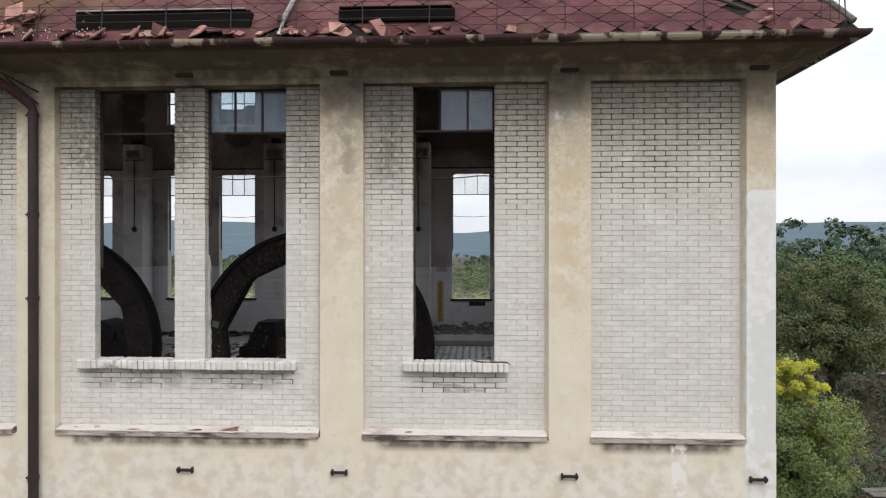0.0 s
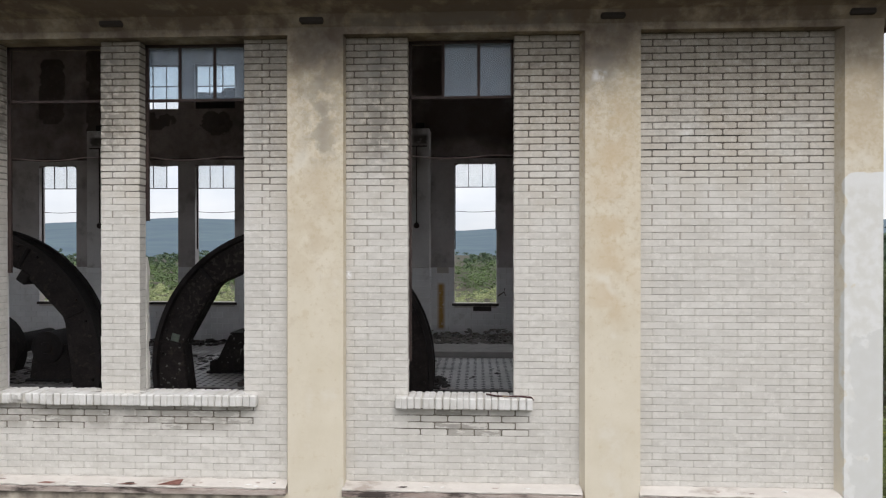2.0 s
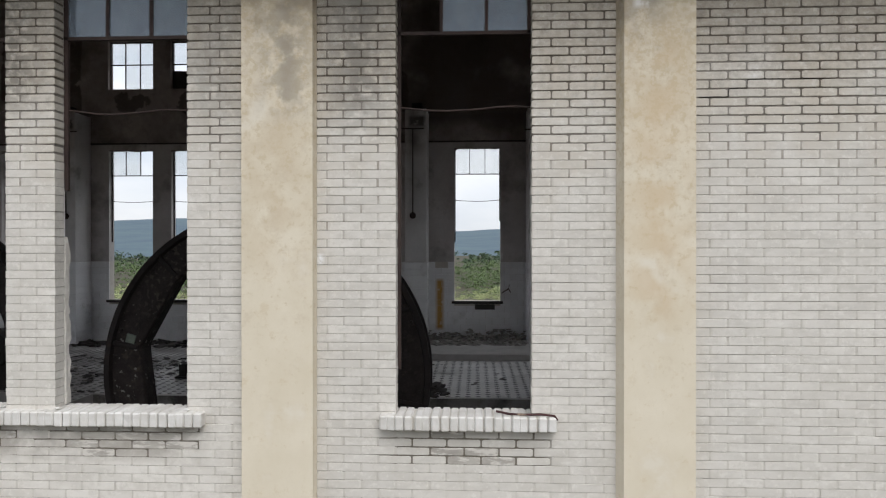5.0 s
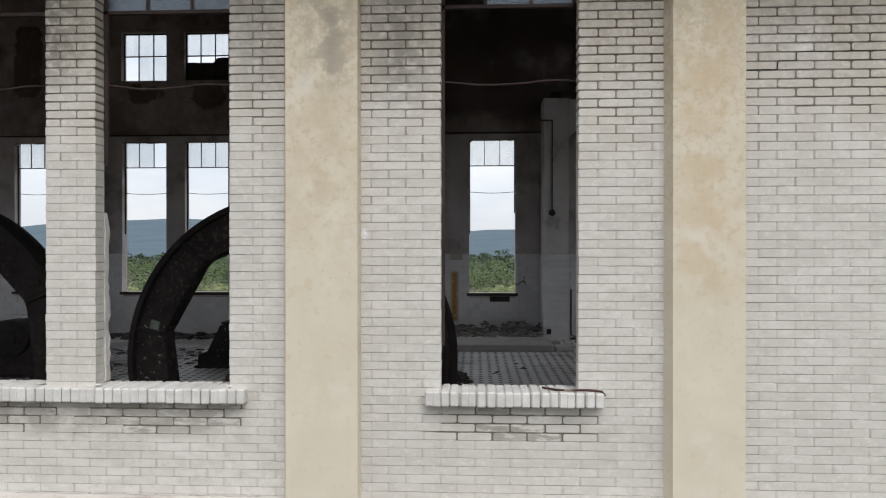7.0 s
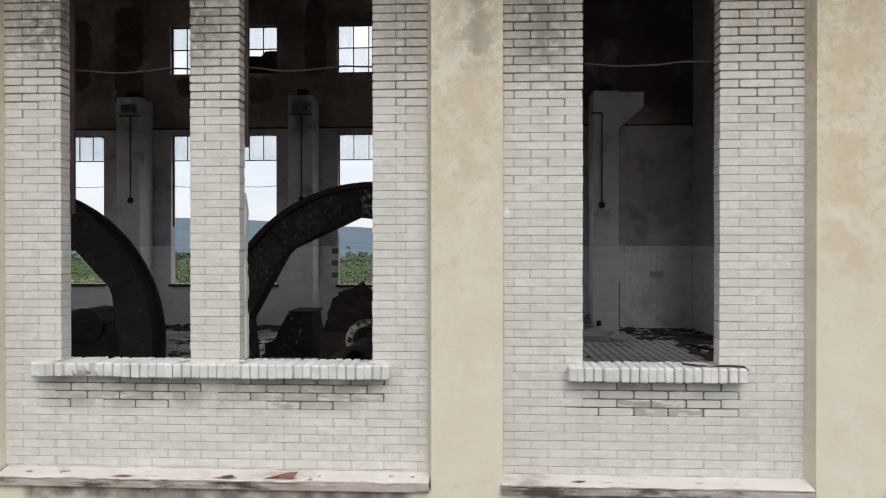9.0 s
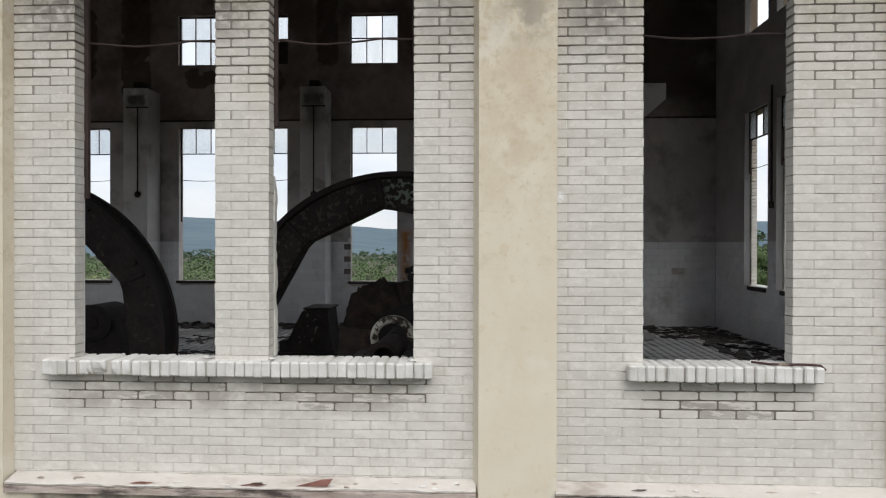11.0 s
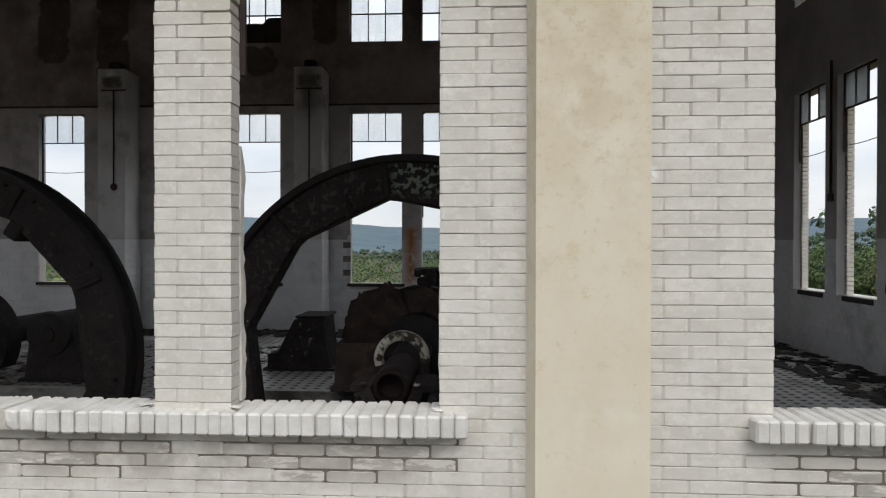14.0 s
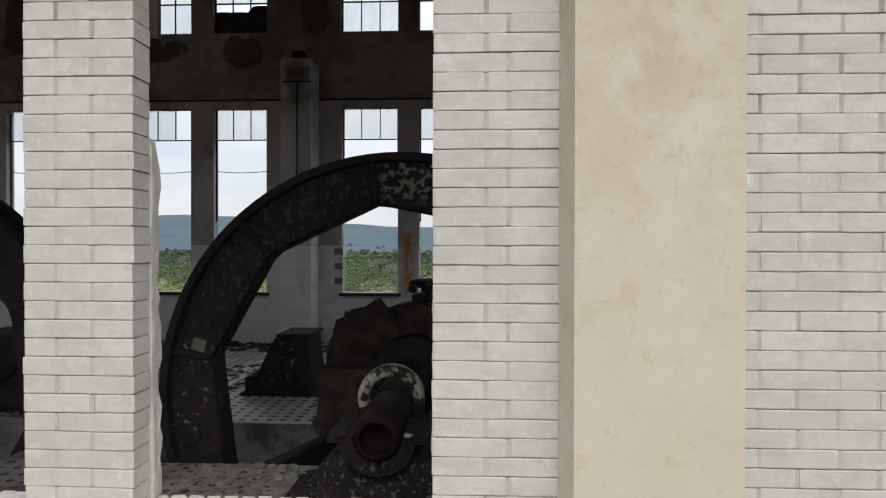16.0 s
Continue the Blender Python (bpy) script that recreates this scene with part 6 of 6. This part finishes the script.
# ---- wall irons and vents on the front ----
for x in (-1.74, 0.29, 3.235, 5.58):
    o = tagged(empty("wall_iron", x, 0, -0.43), "short black iron bracket let into the plaster", "bracket")
    bm = boxes((-0.11, 0.11, -0.06, -0.035, -0.018, 0.018), bevel=0.004)
    part("crossbar", bm, M_IRON, o)
    for sx in (-1, 1):
        part("stub", boxes((sx * .09 - .012, sx * .09 + .012, -0.045, 0.02, -0.045, 0.03), bevel=0.004), M_IRON, o)
# The dark inside each vent hole is shown by a dark box standing proud.
for x in (-1.74, 0.29, 3.235, 5.58):
    o = setting(part("vent", boxes((x - 0.12, x + 0.12, -0.082, 0.02, 4.685, 4.750), bevel=0.016), M_WOOD), "sooty vent slot under the eaves, drawn as a dark raised box", "vent")
bm = bmesh.new()
bm.faces.new([bm.verts.new(p) for p in ((-1.30, -0.02, .082), (-1.06, -.03, .088), (-1.02, -.015, .14), (-1.10, 0.0, .13))])
bmesh.ops.solidify(bm, geom=bm.faces[:], thickness=0.012)
tagged(part("tile_shard", bm, M_SHARD), "piece of red roof tile on the ledge", "tile", "broken tile shards")
for x, w in ((-2.55, 0.20), (-1.72, 0.22)):
    bm = bmesh.new()
    bm.faces.new([bm.verts.new(p) for p in ((0, -0.026, 0.082), (w * .7, -0.03, 0.083), (w, -0.015, 0.09), (w * .45, -0.008, 0.092))])
    bmesh.ops.solidify(bm, geom=bm.faces[:], thickness=0.010)
    o = part("tile_shard", bm, M_SHARD)
    o.location.x = x
    tagged(o, "thin piece of red roof tile on the ledge", "tile", "broken tile shards")

bm = bmesh.new()
cx, cz = 3.566, 3.437
steps = [(0, 0), (0.12, 0.003), (0.225, 0.001), (0.231, 0.066), (0.30, 0.069), (0.366, 0.067), (0.370, 0.134), (0.46, 0.137), (0.60, 0.136), (0.78, 0.137), (0.95, 0.136)]
tube(bm, [(cx + a, Y_BRICK + 0.001, cz + b) for a, b in steps], 0.0035, 5, taper=0.002)
setting(part("crack", bm, M_BLACK), "dark stepped crack along the brick joints", "crack")

# ---- ground, road, hills ----
bm = bmesh.new()
R = [0, 15, 30, 60, 120, 250, 500, 1000, 2000, 4000]
rings = []
for r in R:
    rings.append([bm.verts.new((r * math.cos(a), r * math.sin(a), GROUND + (noise.noise((r * math.cos(a) * .03, r * math.sin(a) * .03, 0)) * min(1.5, r * .02) if r < 900 else 0))) for a in [2 * math.pi * k / 48 for k in range(48)]])
for a, b in zip(rings[1:], rings[2:]):
    for k in range(48):
        bm.faces.new((a[k], b[k], b[(k + 1) % 48], a[(k + 1) % 48]))
bm.faces.new(rings[1])
for v in rings[0]:
    bm.verts.remove(v)
bmesh.ops.recalc_face_normals(bm, faces=bm.faces[:])
setting(part("ground", bm, M_GROUND), "rough grass and brown undergrowth around the building", "ground")
bm = boxes((12, 90, 39.5, 41.6, GROUND - 0.3, GROUND + 0.25))
setting(part("road", bm, M_ROAD), "narrow grey asphalt road below the trees", "road")


def hills():
    az = np.linspace(-75, 60, 136)
    dist = np.array([420, 700, 1000, 1300, 1600, 1900, 2200, 2500, 2900])
    vs, fs = [], []
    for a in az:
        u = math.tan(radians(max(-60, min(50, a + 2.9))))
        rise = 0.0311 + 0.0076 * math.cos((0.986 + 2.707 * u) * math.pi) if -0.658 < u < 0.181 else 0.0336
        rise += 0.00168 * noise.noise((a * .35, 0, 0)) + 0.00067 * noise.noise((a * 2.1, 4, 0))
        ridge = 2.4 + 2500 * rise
        for d in dist:
            f = max(0.0, (d - 420) / (2500 - 420))
            h = GROUND - 6 + (ridge - GROUND + 6) * (f ** 1.15 if f <= 1 else 1 - (f - 1) * 1.2)
            h += noise.noise((a * .2, d * .004, 2)) * 10 * f * (1 - f) * 3
            vs.append((d * math.sin(radians(a)), d * math.cos(radians(a)), h))
    m = len(dist)
    for i in range(len(az) - 1):
        for j in range(m - 1):
            fs.append((i * m + j, (i + 1) * m + j, (i + 1) * m + j + 1, i * m + j + 1))
    me = bpy.data.meshes.new("backdrop")
    me.from_pydata(vs, [], fs)
    for p in me.polygons:
        p.use_smooth = True
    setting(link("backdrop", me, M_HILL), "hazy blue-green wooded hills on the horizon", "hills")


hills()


# ---- foliage ----
def leaves(rng, centre, radii, n, size, clumps=40, shell=0.75, tumble=0.38):
    """Leaf quads in ragged clumps over a crown; returns vertices and faces as arrays."""
    c = rng.normal(size=(clumps, 3))
    c /= np.linalg.norm(c, axis=1, keepdims=True)
    c *= (shell + (1.05 - shell) * rng.random((clumps, 1))) * rng.uniform(.8, 1.12, (clumps, 1))
    c[:, 2] = np.where(c[:, 2] < -0.55, c[:, 2] * 0.6, c[:, 2])
    pick = rng.integers(0, clumps, n)
    spread = rng.uniform(0.13, 0.27, (clumps, 1))
    o = rng.normal(size=(n, 3))
    o /= np.linalg.norm(o, axis=1, keepdims=True)
    o[:, 2] = np.where(o[:, 2] < -0.3, -o[:, 2] * 0.7, o[:, 2])
    p = (c[pick] + o * spread[pick] * rng.uniform(.55, 1.08, (n, 1)) + rng.normal(size=(n, 3)) * .02) * np.array(radii) + np.array(centre)
    nrm = o + np.array((0, 0, .25 + (.38 - tumble) * 3)) + rng.normal(size=(n, 3)) * tumble
    nrm /= np.linalg.norm(nrm, axis=1, keepdims=True)
    u = np.cross(nrm, rng.normal(size=(n, 3)))
    u /= np.linalg.norm(u, axis=1, keepdims=True)
    w = np.cross(nrm, u)
    s = size * rng.uniform(.6, 1.4, (n, 1))
    v = np.stack([p - u * s, p + w * s * .55, p + u * s, p - w * s * .55], 1).reshape(-1, 3)
    f = np.arange(4 * n).reshape(-1, 4)
    return v, f


def leaf_mesh(name, v, f, mat):
    me = bpy.data.meshes.new(name)
    me.from_pydata(v.tolist(), [], f.tolist())
    me.materials.append(mat)
    return me


def tree(x, y, base, height, radii, n, size, mat, label, seed, clumps=45):
    rng = np.random.default_rng(seed)
    t = tagged(empty("tree", x, y, base), label, "tree")
    cz = height - radii[2]
    bm = bmesh.new()
    r0 = 0.03 * height
    tube(bm, [(0, 0, 0), (0.05 * height * rng.normal() * .3, 0, cz * .4), (0.1 * rng.normal(), 0.1 * rng.normal(), cz * .9), (0, 0, height * .8)], r0, 8, taper=r0 * .3)
    for k in range(6):
        a = rng.uniform(0, 6.28)
        z0 = cz * rng.uniform(.35, .9)
        tube(bm, [(0, 0, z0), (radii[0] * .4 * math.cos(a), radii[1] * .4 * math.sin(a), z0 + radii[2] * .3), (radii[0] * .8 * math.cos(a), radii[1] * .8 * math.sin(a), z0 + radii[2] * .55)], r0 * .45, 6, taper=r0 * .12)
    part("trunk", bm, M_BARK, t)
    v, f = leaves(rng, (0, 0, cz), radii, n, size, clumps)
    a, b = leaves(rng, (0, 0, cz - 0.05 * radii[2]), [q * .62 for q in radii], n // 6, size * 2.2, clumps, 0.3)
    v, f = np.concatenate([v, a]), np.concatenate([f, b + len(v)])
    link("crown", leaf_mesh("crown", v, f, mat), mat, t)
    return t


tree(21.8, 30.0, GROUND, 7.9, (3.2, 3.1, 3.7), 60000, 0.06, M_LEAF_BROWN, "broad tree with olive and brownish autumn leaves", 1, 130)
tree(11.7, 14.2, GROUND, 4.8, (2.5, 2.4, 2.6), 90000, 0.034, M_LEAF_OLIVE, "bushy tree with dense olive-green leaves", 2, 170)
tree(12.3, 13.9, GROUND, 5.3, (1.0, 1.0, 0.9), 24000, 0.034, M_LEAF_LIME, "small tree with bright yellow-green leaves", 3, 40)
tree(13.5, 14.4, GROUND, 3.9, (0.8, 0.8, 1.0), 16000, 0.034, M_LEAF_LIME, "small tree with bright yellow-green leaves", 4, 36)
rr = random.Random(77)
for k in range(42):
    x, y = rr.uniform(23, 80), rr.uniform(46, 92)
    near = y < 60
    h = rr.uniform(7.4, 8.0) if near else rr.uniform(7.9, 8.5)
    tree(x, y, GROUND, h, (h * .36, h * .36, h * .40), 15000, 0.115, rr.choice((M_LEAF, M_LEAF_OLIVE)) if near else rr.choice((M_LEAF, M_LEAF, M_LEAF_DARK)), "leafy green tree at the wood's edge", 100 + k, 80)


def thicket(name, label, mat, count, area, top, size, leaf, per, seed, skew=0.0, tumble=0.38):
    """Low woods that nobody could count, as one object."""
    rng = np.random.default_rng(seed)
    V, F, k = [], [], 0
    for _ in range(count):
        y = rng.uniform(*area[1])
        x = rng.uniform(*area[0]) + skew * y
        s = rng.uniform(*size)
        v, f = leaves(rng, (x, y, GROUND + rng.uniform(*top)), (s, s, s * .8), per, leaf, 12 if tumble > .3 else 26, tumble=tumble)
        V.append(v); F.append(f + k); k += len(v)
    me = leaf_mesh(name, np.concatenate(V), np.concatenate(F), mat)
    tagged(link(name, me, mat), label, "bushes", kind="stuff")


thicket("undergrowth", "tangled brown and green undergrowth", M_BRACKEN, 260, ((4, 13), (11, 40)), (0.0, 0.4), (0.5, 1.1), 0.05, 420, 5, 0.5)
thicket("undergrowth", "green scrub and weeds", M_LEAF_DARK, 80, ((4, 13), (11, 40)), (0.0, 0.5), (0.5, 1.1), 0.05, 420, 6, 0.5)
thicket("near_woods", "light green scrub woods behind the hall", M_SCRUB, 260, ((-62, 26), (36, 95)), (0.6, 2.4), (1.6, 2.9), 0.085, 1200, 7, tumble=0.14)
thicket("near_woods", "green woods behind the hall", M_LEAF, 300, ((-130, 40), (95, 210)), (0.5, 2.6), (2.6, 4.4), 0.2, 420, 8, tumble=0.16)
thicket("far_woods", "distant dark green woods", M_LEAF_DARK, 420, ((-330, 160), (210, 430)), (-3.0, 1.0), (5, 8), 0.6, 240, 9)
thicket("far_woods", "woods rising beyond the road", M_LEAF_DARK, 160, ((40, 190), (60, 200)), (4, 9), (4, 6.5), 0.35, 420, 10)

# far tower block in the valley
tw = tagged(empty("tower_block", 73, 900, -14), "distant white twin tower block in front of the hills", "building")
# Distance haze is mixed into both tower colours.
M_TOWER = material("hazy_white_concrete", (0.62, 0.66, 0.70), (0.52, 0.56, 0.61), 0.9, 0.05, 0.3, 0.0)
M_TOWER_DARK = material("hazy_blue_glass", (0.22, 0.28, 0.34), (0.17, 0.22, 0.28), 0.6, 0.05, 0.3, 0.0)
part("slab", boxes((-10.8, -3.8, 0, 12, 0, 40.5)), M_TOWER, tw)
part("slab", boxes((1.4, 11.5, 0, 12, 0, 40.5)), M_TOWER, tw)
part("stair_core", boxes((-3.8, 1.4, 2, 10, 0, 39.0)), M_TOWER_DARK, tw, "darker glazed stair core")
for k in range(11):
    part("landing", boxes((-3.8, 1.4, 1.4, 2.0, 2.0 + k * 3.4, 3.2 + k * 3.4)), M_TOWER, tw)
    for x in (-7.3, 4.4, 8.6):
        part("window", boxes((x - 0.7, x + 0.7, -0.1, 0.05, 1.4 + k * 3.4, 3.0 + k * 3.4)), M_TOWER_DARK, tw)

# ruined shed below the trees
shed = tagged(empty("shed", 15.3, 11.2, GROUND - 0.5), "collapsed grey timber shed with a broken roof", "shed")
part("wall", boxes((-1.2, 1.2, -1.2, 1.2, 0, 2.0)), M_WOOD, shed)
rnd = random.Random(8)
for k in range(9):
    bm = bmesh.new()
    box(bm, -1.5, 1.5, -0.15, 0.15, 0, 0.03, m=pose(0, -1.25 + k * 0.31, 2.05 + rnd.uniform(0, .12), rnd.uniform(-3, 3), rnd.uniform(-5, 5), rnd.uniform(-4, 4)))
    part("roof_board", bm, M_BOARD, shed, "grey weathered roof board")

# ---- bricks of the panels ----
def lay_bricks():
    rnd = random.Random(3)
    for bay, wall, x0, x1, holes in BRICK_JOBS:
        laid = list(brick_rows(bay, x0, x1, holes))
        near = [b for b in laid if 0.8 < b[1] < 3.4] if bay in "ab" else [b for b in laid if b[1] > 1.2] if bay == "c" else []
        near = sorted(near, key=lambda b: abs(b[1] - 1.9))[:300]
        chosen = set(near)
        vs, fs, ms = [], [], []
        for b in laid:
            x, z, ln, h, deep, bare, lip = b
            shed_paint = bare and rnd.random() < (0.0 if z > 1 else 0.25 if x > 0 or z < 0.62 else 0.5)
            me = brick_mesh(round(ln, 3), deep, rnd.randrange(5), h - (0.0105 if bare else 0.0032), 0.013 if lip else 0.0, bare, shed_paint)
            y = Y_BRICK + rnd.uniform(-0.0022, 0.0022)
            if b in chosen:
                link("brick", me, None, wall).location = (x, y, z + 0.003)
            else:
                k = len(vs)
                vs += [(v.co.x + x, v.co.y + y, v.co.z + z + 0.003) for v in me.vertices]
                fs += [tuple(i + k for i in p.vertices) for p in me.polygons]
                ms += [(2 if shed_paint else 0) if p.material_index == 0 else 1 if bare else 3 for p in me.polygons]
        m2 = bpy.data.meshes.new("bricks")
        m2.from_pydata(vs, [], fs)
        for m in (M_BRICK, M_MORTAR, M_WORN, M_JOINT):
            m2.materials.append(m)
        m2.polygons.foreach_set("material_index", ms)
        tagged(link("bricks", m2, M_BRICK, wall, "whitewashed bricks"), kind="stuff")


lay_bricks()
